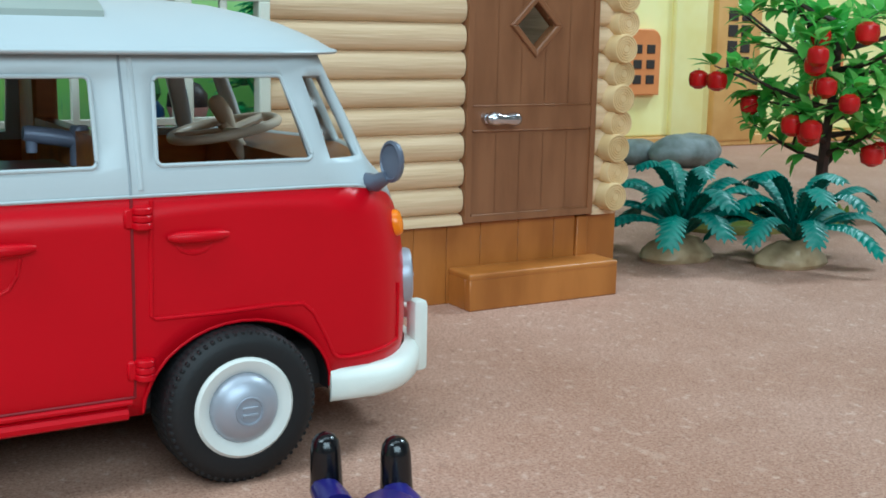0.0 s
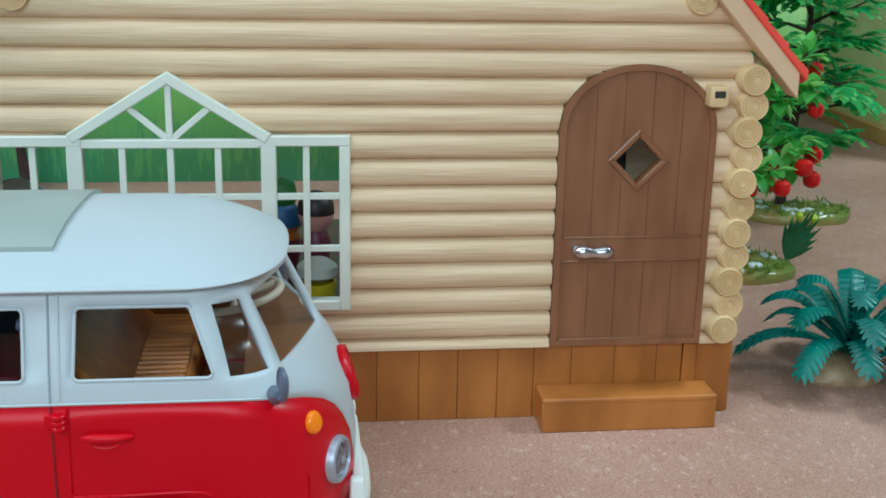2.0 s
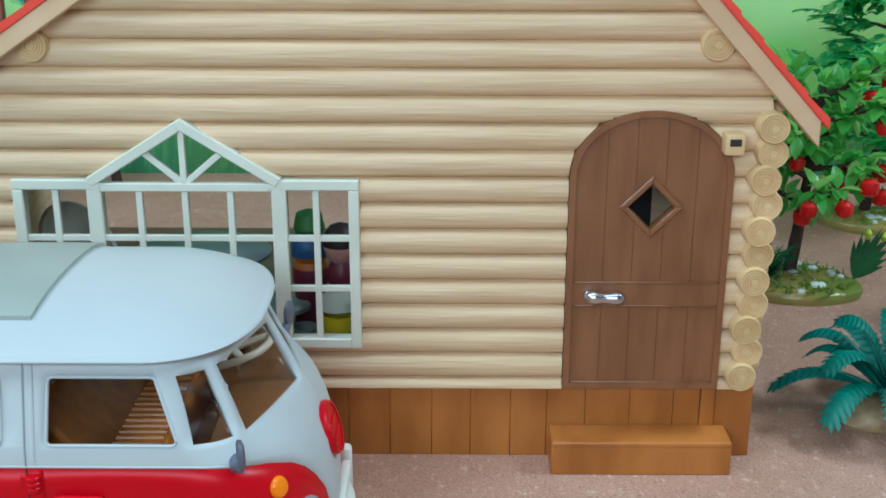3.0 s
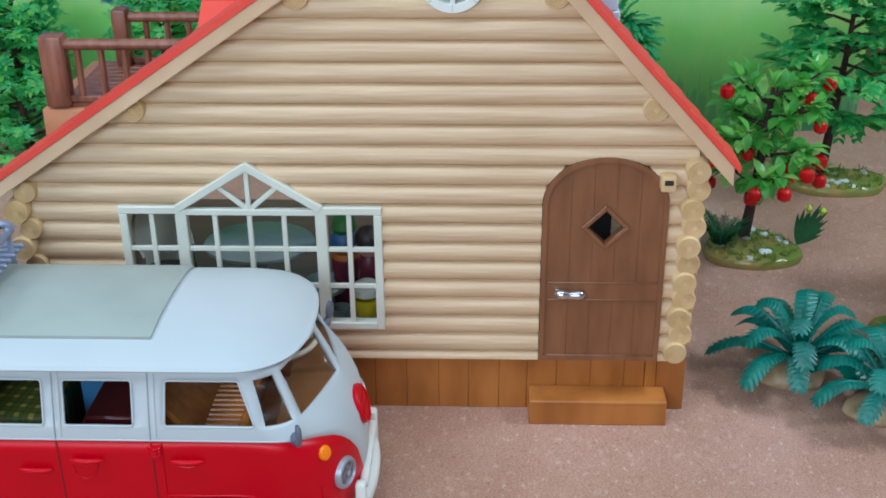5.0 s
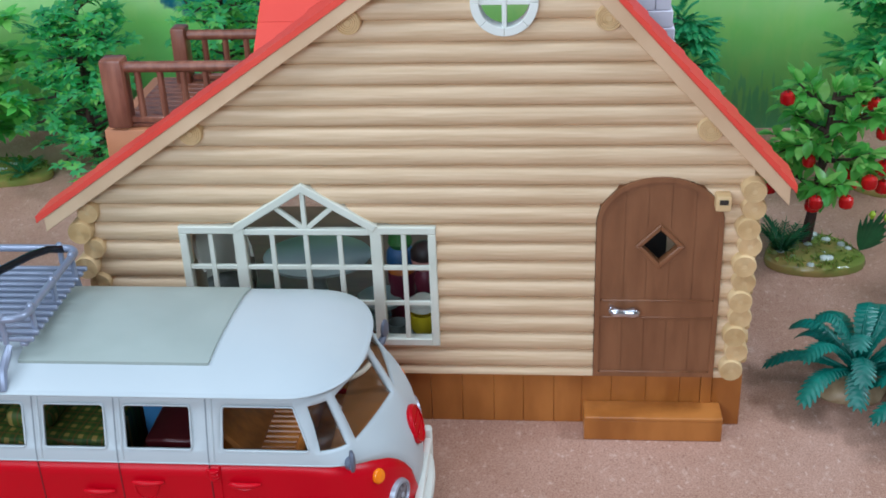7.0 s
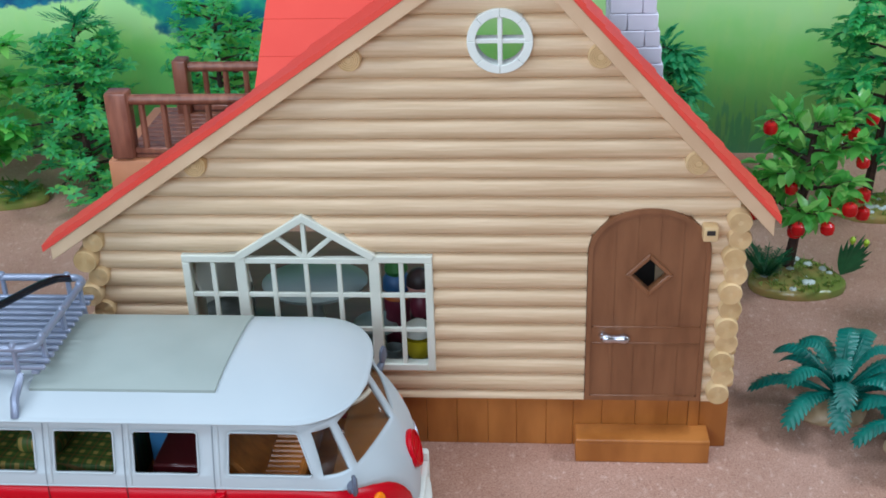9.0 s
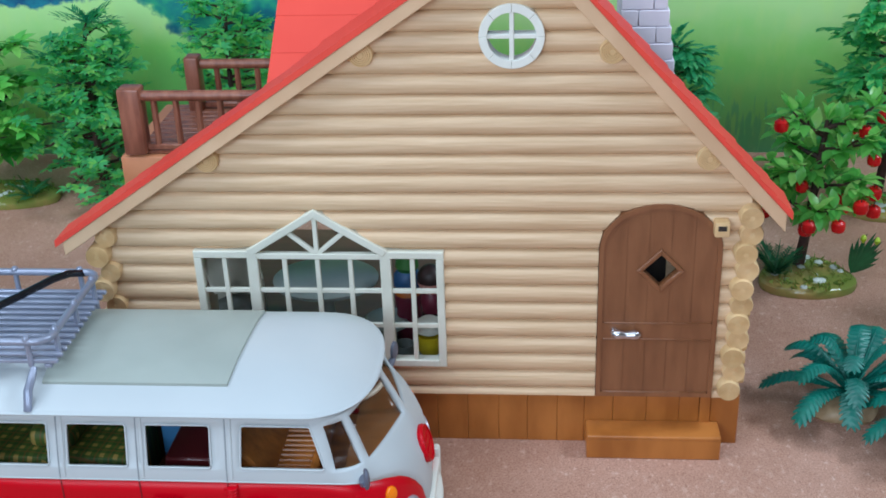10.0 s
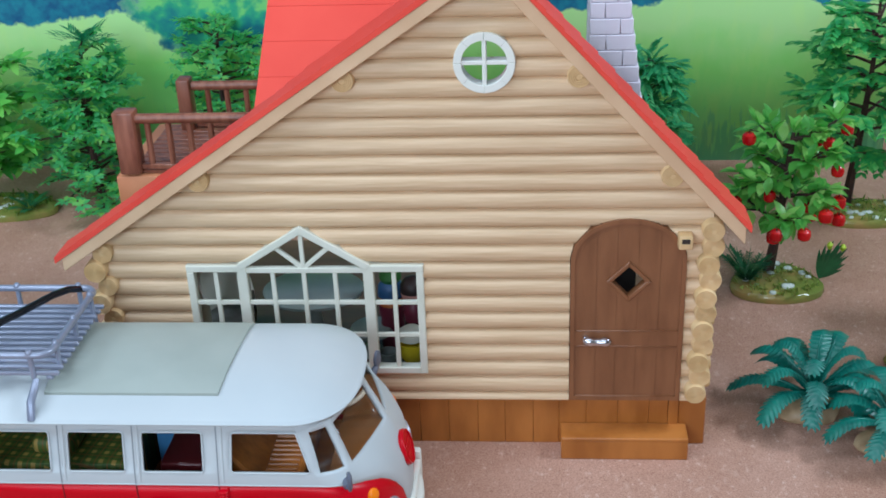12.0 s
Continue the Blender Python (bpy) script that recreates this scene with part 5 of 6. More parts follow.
def roof_rack():
    rack = thing("roof_rack", (-3.05, VC, 1.1), "silver plastic roof rack clipped over the van roof", "roof rack")
    rack.location.x += VAN_AHEAD * U
    X0, X1, Y0, Y1, ZF, ZR = -3.65, -2.655, VC - 0.36, VC + 0.36, 1.262, 1.372
    for k in range(13):
        y = Y0 + 0.015 + (Y1 - Y0 - 0.03) * k / 12
        part("slat", box(X0, X1 + 0.03, y - 0.014, y + 0.014, ZF - 0.012, ZF + 0.012, 0.006), RACK, rack)
    for x in (X1 - 0.02, X1 - 0.33, X1 - 0.65, X0 + 0.05):
        part("cross_bar", box(x - 0.02, x + 0.02, Y0, Y1, ZF - 0.034, ZF - 0.012, 0.006), RACK, rack)
    loop = []
    r = 0.07
    for cx, cy, a0 in ((X1 - r, Y0 + r, -90), (X1 - r, Y1 - r, 0), (X0 + r, Y1 - r, 90), (X0 + r, Y0 + r, 180)):
        loop += [(cx + r * math.cos(radians(a0 + 90 * k / 5)), cy + r * math.sin(radians(a0 + 90 * k / 5)), ZR) for k in range(6)]
    part("top_rail", tube(loop, 0.019, 10, closed=True), RACK, rack)
    stations = [(X1, Y0 + 0.1), (X1, VC), (X1, Y1 - 0.1), (X1 - 0.1, Y0), (X1 - 0.45, Y0), (X1 - 0.8, Y0), (X1 - 0.1, Y1), (X1 - 0.45, Y1), (X1 - 0.8, Y1)]
    for x, y in stations:
        part("upright", tube([(x, y, ZF - 0.02), (x, y, ZR + 0.004)], 0.014, 8), RACK, rack)
        part("stud", lathe([(0.02, 0.0), (0.02, 0.01), (0.012, 0.022), (0.003, 0.025)], (x, y, ZR + 0.008), "z", 10), RACK, rack)
    for x in (X1 - 0.09, X0 + 0.15):
        for s in (-1, 1):
            y = VC + s * 0.36
            pts = [(x, y, ZF - 0.03), (x, VC + s * 0.40, ZF - 0.06), (x - 0.005, VC + s * 0.455, 1.16), (x - 0.008, VC + s * 0.49, 1.07)]
            part("leg", tube(pts, [0.016, 0.02, 0.022, 0.02], 8), RACK, rack)
    # strap over the rail
    pts = [(-2.70 - 0.055 * k, VC + 0.375 - 0.085 * k, (1.36, 1.40, 1.41, 1.405, 1.40, 1.40, 1.395, 1.395, 1.395, 1.37)[k]) for k in range(10)]
    single("luggage_strap", tube(pts, [0.02] * 10, 8), BLACK, (-3.0, VC, 1.38), "black elastic strap over the roof rack", "strap")


roof_rack()


LIFT["now"] = 0.0


def lying_doll():
    """A toy figure on its back, boots up, as one plain shape in two colours."""
    bm = bmesh.new()
    for bx, by in ((-1.432, -1.745), (-1.297, -1.845)):
        tube([(bx - 0.03, by - 0.13, 0.05), (bx - 0.02, by - 0.08, 0.055), (bx - 0.01, by - 0.02, 0.06)], [0.045, 0.042, 0.036], 14, bm)
    tube([(-1.34, -1.95, 0.05), (-1.40, -2.01, 0.055), (-1.48, -2.1, 0.06), (-1.52, -2.15, 0.05)], [0.05, 0.085, 0.085, 0.04], 16, bm)
    blue_faces = len(bm.faces)
    for bx, by in ((-1.432, -1.745), (-1.297, -1.845)):
        tube([(bx, by - 0.008, 0.05), (bx, by - 0.006, 0.09), (bx, by - 0.002, 0.15), (bx, by, 0.175), (bx, by + 0.002, 0.188), (bx, by + 0.002, 0.194)], [0.040, 0.038, 0.036, 0.032, 0.022, 0.008], 16, bm)
    doll = single("toy_figure", bm, NAVY, (-1.42, -1.8, 0.0), "toy figure in navy trousers and black boots lying on the ground", "toy figure")
    doll.data.materials.append(BLACK)
    for i, p in enumerate(doll.data.polygons):
        p.material_index = 1 if i >= blue_faces else 0


lying_doll()

# ---- plants ----


def mesh_part(name, verts, faces, material, parent, angle=40):
    base = BASES[parent]
    me = bpy.data.meshes.new(name)
    me.from_pydata([(Vector(v) - base) * U for v in verts], [], faces)
    me.polygons.foreach_set("use_smooth", [True] * len(me.polygons))
    me.materials.append(material)
    ob = new(name, me)
    ob.parent = parent
    BASES[ob] = base
    return ob


def frond(length, width, droop, lift, r):
    """A fern leaf along +x: a broad arched blade with a rounded end, toothed edges and a raised rib."""
    n = 42
    verts, faces = [], []
    sway = r.uniform(-0.12, 0.12)

    def spine(t):
        return Vector((length * (t - 0.16 * t * t), sway * length * t * t, lift * math.sin(t * math.pi * 0.62) - droop * length * t ** 2.4))

    for i in range(n + 1):
        t = 0.06 + 0.94 * i / n
        c = spine(t)
        ahead = (spine(min(1.06, t + 0.03)) - spine(t - 0.03)).normalized()
        w = 0.5 * width * (0.30 + 0.70 * min(1.0, t / 0.45)) * (1.0 if t < 0.8 else math.sqrt(max(0.0, 1 - ((t - 0.8) / 0.215) ** 2)))
        notch = i % 3 == 2
        edge = w * (0.64 if notch else 1.0)
        slide = ahead * (-0.006 if notch else 0.020) * length / 0.5
        ridge = 0.006 if notch else 0.0
        for s in (-1, 1):
            verts.append(c + slide + Vector((0, s * edge, -0.30 * edge - ridge)))
            verts.append(c + slide * 0.5 + Vector((0, s * edge * 0.55, -0.10 * edge - ridge)))
        verts.append(c + Vector((0, 0, 0.004)))
    for i in range(n):
        k = 5 * i
        for a, b in ((0, 1), (1, 4), (4, 3), (3, 2)):
            faces.append((k + a, k + b, k + 5 + b, k + 5 + a))
    # rib
    k = len(verts)
    for i in range(11):
        c = spine(i / 10)
        q = 0.015 * (1.08 - i / 11)
        verts += [c + Vector((0, q, 0)), c + Vector((0, 0, q)), c + Vector((0, -q, 0)), c + Vector((0, 0, -q))]
    for i in range(10):
        for m in range(4):
            a0, a1 = k + 4 * i + m, k + 4 * i + (m + 1) % 4
            faces.append((a0, a1, a1 + 4, a0 + 4))
    return verts, faces


def fern(x, y, scale, turn, label):
    f = thing("fern", (x, y, 0), label, "fern", "teal toy ferns")
    bx, by = x - 0.03, y + 0.0
    bm = lathe([(0.15, 0.0), (0.16, 0.02), (0.15, 0.05), (0.12, 0.08), (0.09, 0.104), (0.05, 0.12), (0.004, 0.124)], (bx, by, 0), "z", 24)
    for v in bm.verts:
        k = 1 + 0.12 * noise.noise(v.co * 9)
        v.co.x, v.co.y, v.co.z = bx + (v.co.x - bx) * k * 1.3, by + (v.co.y - by) * k, v.co.z * (1 + 0.15 * noise.noise(v.co * 14)) if v.co.z > 0.01 else 0.0
    part("base", bm, SAND, f, "sand-coloured stone base")
    r = random.Random(int(turn))
    tiers = [(8, 0.51, 0.118, 0.30, 0.17, 0.0), (7, 0.45, 0.118, 0.22, 0.24, 0.06), (4, 0.35, 0.115, 0.20, 0.25, 0.22)]
    for tier, (count, L, w, d, l, rise) in enumerate(tiers):
        for k in range(count):
            v, fc = frond(L * scale * r.uniform(0.86, 1.08), w * scale * r.uniform(0.92, 1.08), d * r.uniform(0.8, 1.15), l * scale * r.uniform(0.85, 1.1), r)
            a = radians(turn + k * 360 / count + 22 * tier + r.uniform(-10, 10))
            m = Matrix.Translation((x, y, 0.125 + 0.03 * tier)) @ Matrix.Rotation(a, 4, "Z") @ Matrix.Rotation(-rise, 4, "Y")
            mesh_part("frond", [m @ Vector(q) for q in v], fc, FERN, f)


fern(1.57, 0.34, 1.16, 30, "teal plastic fern with toothed fronds on a stone base")
fern(1.99, -0.03, 1.14, 55, "teal plastic fern with arching fronds on a stone base")


def leaf_blade(verts, faces, p, d, up, length, width, curl=0.25):
    """One pointed leaf from p along d."""
    side = d.cross(up)
    if side.length < 1e-3:
        side = d.orthogonal()
    side.normalize()
    nrm = side.cross(d).normalized()
    b = len(verts)
    rows = ((0.0, 0.12), (0.25, 0.8), (0.5, 1.0), (0.78, 0.62), (1.0, 0.05))
    for t, w in rows:
        c = p + d * (length * t) - nrm * (curl * length * t * t)
        verts += [c + side * (width * 0.5 * w) + nrm * (0.12 * width * w), c, c - side * (width * 0.5 * w) + nrm * (0.12 * width * w)]
    for i in range(len(rows) - 1):
        q = b + 3 * i
        faces += [(q, q + 1, q + 4, q + 3), (q + 1, q + 2, q + 5, q + 4)]


def branches(r, root, height, spread, levels, lean=(0, 0), low=0.34):
    """Trunk and limbs as chains of points with radii; gives the chains and the twig ends."""
    chains, tips = [], []
    trunk = []
    n = 8
    for i in range(n + 1):
        t = i / n
        trunk.append(Vector(root) + Vector((lean[0] * t + 0.03 * math.sin(3 * t + root[0]), lean[1] * t + 0.03 * math.cos(4 * t), height * 0.8 * t)))
    chains.append((trunk, [0.044 * (1 - 0.65 * i / n) for i in range(n + 1)]))
    tips.append((trunk[-1], Vector((0, 0, 1))))
    for k in range(levels):
        t = low + (1 - low) * k / levels
        i = min(n - 1, int(t * n))
        p = trunk[i].lerp(trunk[i + 1], t * n - i)
        a = k * 2.4 + r.uniform(-0.3, 0.3)
        reach = spread * (1.05 - 0.55 * abs(t - 0.5)) * r.uniform(0.8, 1.1)
        d = Vector((math.cos(a), math.sin(a), r.uniform(0.15, 0.6)))
        pts = [p + d * reach * s + Vector((0, 0, 0.10 * s * s - 0.05 * s)) for s in (0, 0.3, 0.6, 1.0)]
        chains.append((pts, [0.022, 0.017, 0.012, 0.006]))
        for s in (1, 2, 3):
            tips.append((pts[s], d.normalized()))
        for s in (0.45, 0.75):
            q = p + d * reach * s
            d2 = Vector((math.cos(a + r.choice((-1, 1)) * 0.9), math.sin(a + r.choice((-1, 1)) * 0.9), r.uniform(0.0, 0.7))).normalized()
            pts2 = [q, q + d2 * reach * 0.25, q + d2 * reach * 0.45]
            chains.append((pts2, [0.011, 0.008, 0.004]))
            tips += [(pts2[1], d2), (pts2[2], d2)]
    return chains, tips


def apple_tree(root, height, spread, seed, label, apples=16, size=1.0, leaves=5, lean=(0, 0), limbs=13, low=0.34):
    r = random.Random(seed)
    tree = thing("apple_tree", root, label, "tree", "toy apple trees")
    chains, tips = branches(r, root, height, spread, limbs, lean, low)
    bm = bmesh.new()
    for pts, rad in chains:
        tube(pts, rad, 7, bm)
    part("trunk", bm, BARK, tree, "dark brown twisted trunk and limbs")
    verts, faces = [], []
    for p, d in tips:
        for k in range(leaves):
            e = Vector((r.gauss(0, 1), r.gauss(0, 1), r.gauss(0.3, 0.8))).normalized()
            e = (e + d * 0.7).normalized()
            leaf_blade(verts, faces, p + e * 0.01, e, Vector((0, 0, 1)), r.uniform(0.115, 0.165), r.uniform(0.068, 0.092), 0.3)
    mesh_part("crown", verts, faces, LEAF_APPLE, tree)
    reach = [tp for tp in tips[1:] if tp[0].z < root[2] + height * 0.9]
    outer = sorted(reach, key=lambda tp: (tp[0].y - root[1]) * 0.35 + 0.1 * (tp[0].z - root[2]) - ((tp[0].x - root[0]) ** 2 + (tp[0].y - root[1]) ** 2 + 0.3 * r.random()))[: max(apples * 2, 10)]
    r.shuffle(outer)
    for k in range(apples):
        p, d = outer[k % len(outer)]
        c = p + Vector((d.x, d.y, 0)) * 0.10 + Vector((0, 0, -0.09))
        s = r.uniform(1.15, 1.4) * size
        a = part("apple", lathe([(0.012, 0.034 * s), (0.026, 0.042 * s), (0.040 * s, 0.028 * s), (0.044 * s, 0.002), (0.038 * s, -0.026 * s), (0.02, -0.040 * s), (0.006, -0.038 * s)], c, "z", 14), APPLE, tree, "glossy red apple")
        part("stem", tube([c + Vector((0, 0, 0.034)), c + Vector((0, 0, 0.07))], 0.004, 5), BARK, a)
    return tree


def islet(x, y, rx, ry, seed, label):
    """A moulded green islet with pebbles and tufts on which plants stand."""
    r = random.Random(seed)
    isl = thing("plant_islet", (x, y, 0), label, "plant base", "green plant bases")
    bm = bmesh.new()
    n = 36
    prof = [(1.0, 0.0), (1.02, 0.025), (1.0, 0.055), (0.93, 0.072), (0.6, 0.082), (0.3, 0.088), (0.05, 0.09)]
    rings = []
    for s, z in prof:
        rings.append([bm.verts.new((x + rx * s * math.cos(k * math.tau / n) * (1 + 0.09 * math.sin(3 * k * math.tau / n + seed)), y + ry * s * math.sin(k * math.tau / n) * (1 + 0.07 * math.cos(2 * k * math.tau / n)), z + (0.012 * noise.noise(Vector((k, s * 9, seed))) if s < 0.95 else 0))) for k in range(n)])
    for r0, r1 in zip(rings, rings[1:]):
        for k in range(n):
            bm.faces.new((r0[k], r0[(k + 1) % n], r1[(k + 1) % n], r1[k]))
    bm.faces.new(rings[-1])
    bmesh.ops.recalc_face_normals(bm, faces=bm.faces[:])
    part("bank", bm, ISLET, isl, "glossy green and sand coloured bank")
    for k in range(14):
        a, s = r.uniform(0, math.tau), r.uniform(0.2, 0.85)
        c = (x + rx * s * math.cos(a), y + ry * s * math.sin(a), 0.075)
        q = r.uniform(0.02, 0.04)
        part("pebble", lathe([(q * 0.6, -0.01), (q, 0.0), (q * 0.85, q * 0.4), (q * 0.4, q * 0.65), (0.002, q * 0.7)], c, "z", 10), PEBBLE, isl)
    verts, faces = [], []
    for k in range(170):
        a, s = r.uniform(0, math.tau), math.sqrt(r.uniform(0, 0.85))
        p = Vector((x + rx * s * math.cos(a), y + ry * s * math.sin(a), 0.06))
        d = Vector((r.gauss(0, 0.7), r.gauss(0, 0.7), 1)).normalized()
        leaf_blade(verts, faces, p, d, Vector((1, 0, 0)), r.uniform(0.035, 0.085), r.uniform(0.02, 0.04))
    mesh_part("moss", verts, faces, MOSS, isl)
    return isl


ISLET = plastic("islet_plastic", (112, 126, 58), (156, 132, 78), 0.18, coarse=40, fine=300, relief=0.0006)
PEBBLE = plastic("pebble_plastic", (214, 220, 214), (178, 184, 178), 0.12)


def spiky(x, y, z, size, count, seed, label, lean=(0, 0), spread=1.0):
    r = random.Random(seed)
    pl = thing("spiky_plant", (x, y, z), label, "plant", "dark green spiky plants")
    for k in range(count):
        a = k * 2.4
        e = Vector((math.cos(a) * spread + lean[0], math.sin(a) * spread + lean[1], r.uniform(0.6, 1.5))).normalized()
        verts, faces = [], []
        L = size * r.uniform(0.8, 1.1)
        rib = [Vector((x, y, z)) + e * L * t + Vector((0, 0, -0.25 * L * t * t)) for t in (0, 0.2, 0.4, 0.6, 0.8, 1.0)]
        side = e.cross(Vector((0, 0, 1))).normalized()
        for i in range(len(rib) - 1):
            d = (rib[i + 1] - rib[i]).normalized()
            for s in (-1, 1):
                for f in (0.2, 0.7):
                    p = rib[i].lerp(rib[i + 1], f)
                    leaf_blade(verts, faces, p, (d * 0.8 + side * s * 0.75).normalized(), Vector((0, 0, 1)), L * 0.3 * (1.1 - i * 0.14), L * 0.055, 0.1)
        leaf_blade(verts, faces, rib[0], e, Vector((0, 0, 1)), L, L * 0.05, 0.25)
        mesh_part("frond", verts, faces, PALM, pl)
    return pl


def leafy_tree(root, height, spread, seed, label, material, limbs=16, low=0.15, leaf=(0.10, 0.045), clump=7, taper=0.5, crown_at=0.45, palm_top=False, sprays=False):
    """A toy tree: trunk and thin limbs, each twig ending in a whorl or a spray of small leaves."""
    r = random.Random(seed)
    tree = thing("leafy_tree", root, label, "tree", "green leafy toy trees")
    chains, tips = [], []
    n = 9
    trunk = [Vector(root) + Vector((0.05 * math.sin(2.6 * k / n + seed), 0.04 * math.cos(3.1 * k / n + seed), height * 0.93 * k / n)) for k in range(n + 1)]
    chains.append((trunk, [0.046 * (1 - 0.75 * k / n) for k in range(n + 1)]))
    tips.append((trunk[-1], Vector((0, 0, 1))))
    for k in range(limbs):
        t = low + (0.97 - low) * (k + r.uniform(0, 0.6)) / limbs
        i = min(n - 1, int(t * n))
        p = trunk[i].lerp(trunk[i + 1], t * n - i)
        a = k * 2.4 + r.uniform(-0.4, 0.4)
        reach = spread * (1 - taper * abs(t - crown_at) / max(crown_at, 1 - crown_at)) * r.uniform(0.75, 1.12)
        d = Vector((math.cos(a), math.sin(a), r.uniform(-0.05, 0.5)))
        pts = [p + d * reach * s + Vector((0, 0, 0.08 * s - 0.10 * s * s)) for s in (0, 0.35, 0.7, 1.0)]
        chains.append((pts, [0.016, 0.012, 0.009, 0.004]))
        tips += [(pts[s], d.normalized()) for s in (1, 2, 3)]
        for s in (0.5, 0.8):
            q = p + d * reach * s
            d2 = Vector((math.cos(a + r.choice((-1, 1)) * 0.9), math.sin(a + r.choice((-1, 1)) * 0.9), r.uniform(-0.1, 0.6))).normalized()
            pts2 = [q, q + d2 * reach * 0.25, q + d2 * reach * 0.45]
            chains.append((pts2, [0.008, 0.006, 0.003]))
            tips += [(pts2[1], d2), (pts2[2], d2)]
    bm = bmesh.new()
    for pts, rad in chains:
        tube(pts, rad, 6, bm)
    part("trunk", bm, BARK, tree, "dark brown trunk and thin limbs")
    verts, faces = [], []
    up = Vector((0, 0, 1))
    for p, d in tips:
        if sprays:
            for k in range(2):
                e = (Vector((r.gauss(0, 0.6), r.gauss(0, 0.6), r.gauss(0, 0.3))) + d).normalized()
                L = r.uniform(0.16, 0.26)
                side = e.cross(up).normalized()
                for i in range(clump):
                    f = i / clump
                    q = p + e * L * f - up * (0.35 * L * f * f)
                    for s in (-1, 1):
                        leaf_blade(verts, faces, q, (e * 0.9 + side * s * 0.75 - up * 0.15).normalized(), up, leaf[0] * (1.1 - 0.5 * f) * r.uniform(0.8, 1.2), leaf[1], 0.15)
        else:
            e0 = r.uniform(0, math.tau)
            tilt = Vector((r.gauss(0, 0.35), r.gauss(0, 0.35), 1)).normalized()
            u = tilt.orthogonal().normalized()
            v = tilt.cross(u)
            for k in range(clump):
                a = e0 + k * math.tau / clump + r.uniform(-0.25, 0.25)
                e = (u * math.cos(a) + v * math.sin(a) + tilt * r.uniform(0.0, 0.6)).normalized()
                leaf_blade(verts, faces, p + e * 0.012, e, tilt, leaf[0] * r.uniform(0.75, 1.2), leaf[1] * r.uniform(0.8, 1.15), 0.3)
    mesh_part("crown", verts, faces, material, tree)
    if palm_top:
        for m, (top, s) in enumerate(((trunk[-1] + Vector((0.03, 0, 0.06)), 1.25), (trunk[-2] + Vector((-0.26, -0.08, -0.06)), 1.1), (trunk[-3] + Vector((0.24, -0.08, 0.0)), 1.0))):
            verts, faces = [], []
            tube_from = trunk[-3] if m else trunk[-1]
            part("stem", tube([tube_from, top], [0.012, 0.008], 6), BARK, tree)
            for k in range(9):
                a = k * 2.4 + m
                e = Vector((math.cos(a), math.sin(a), 0.25 + 0.9 * (k % 3) / 2)).normalized()
                side = e.cross(up).normalized()
                for i in range(6):
                    q = top + e * 0.24 * s * i / 6 - up * (0.10 * s * (i / 6) ** 2)
                    for w in (-1, 1):
                        leaf_blade(verts, faces, q, (e + side * w * 0.4).normalized(), up, 0.10 * s, 0.018, 0.15)
            mesh_part("top_frond", verts, faces, PALM_LIGHT, tree)
    return tree


PALM_LIGHT = leaf_material("palm_frond", (30, 124, 84), (48, 148, 96), (72, 168, 108), 0.45)

# beside the cabin
islet(1.645, 2.08, 0.34, 0.31, 3, "green moulded islet with pebbles under the apple tree")
apple_tree((1.58, 2.17, 0.07), 1.45, 0.38, 11, "toy apple tree with red apples on a mossy base", 18, 0.92, 5, (0.15, 0.03), 14)
spiky(1.41, 2.03, 0.07, 0.34, 12, 5, "dark green spiky toy plant on the mossy base", spread=0.65)
islet(2.60, 3.38, 0.42, 0.27, 6, "green moulded islet with pebbles under a leafy tree")
leafy_tree((2.52, 3.44, 0.06), 1.95, 0.50, 31, "tall green leafy toy tree before the scenery", LEAF_TALL, 26, 0.24, (0.10, 0.048), 6, 0.4, 0.5, sprays=True)
leafy_tree((0.72, 3.7, 0.0), 1.5, 0.27, 37, "green feathery toy conifer behind the cabin", LEAF_FIR, 24, 0.2, (0.085, 0.028), 9, 0.55, 0.4, sprays=True)
apple_tree((3.34, 0.98, 0.06), 1.5, 0.56, 23, "toy apple tree with large red apples behind the ferns", 24, 1.2, 6, (0, 0), 23, 0.22)
islet(2.8, 0.88, 0.62, 0.24, 13, "green moulded islet under the apple tree behind the ferns")

# the other side of the cabin
leafy_tree((-4.2, 3.72, 0.0), 1.62, 0.54, 41, "bushy green toy tree with palm-like top fronds", LEAF_DARK, 56, 0.06, (0.08, 0.042), 12, 0.5, 0.25, palm_top=True)
leafy_tree((-5.25, 3.7, 0.06), 1.4, 0.5, 43, "light green toy tree with broad leaves on a mossy base", LEAF_MIX, 18, 0.2, (0.16, 0.09), 7, 0.4, 0.5)
leafy_tree((-3.12, 4.4, 0.0), 1.68, 0.42, 47, "tall green toy tree behind the balcony", LEAF_DARK, 34, 0.3, (0.074, 0.038), 11, 0.4, 0.6)
islet(-5.15, 3.62, 0.5, 0.3, 9, "green moulded islet under the light green tree")
spiky(-4.85, 3.5, 0.06, 0.26, 8, 12, "small dark green spiky toy plant")


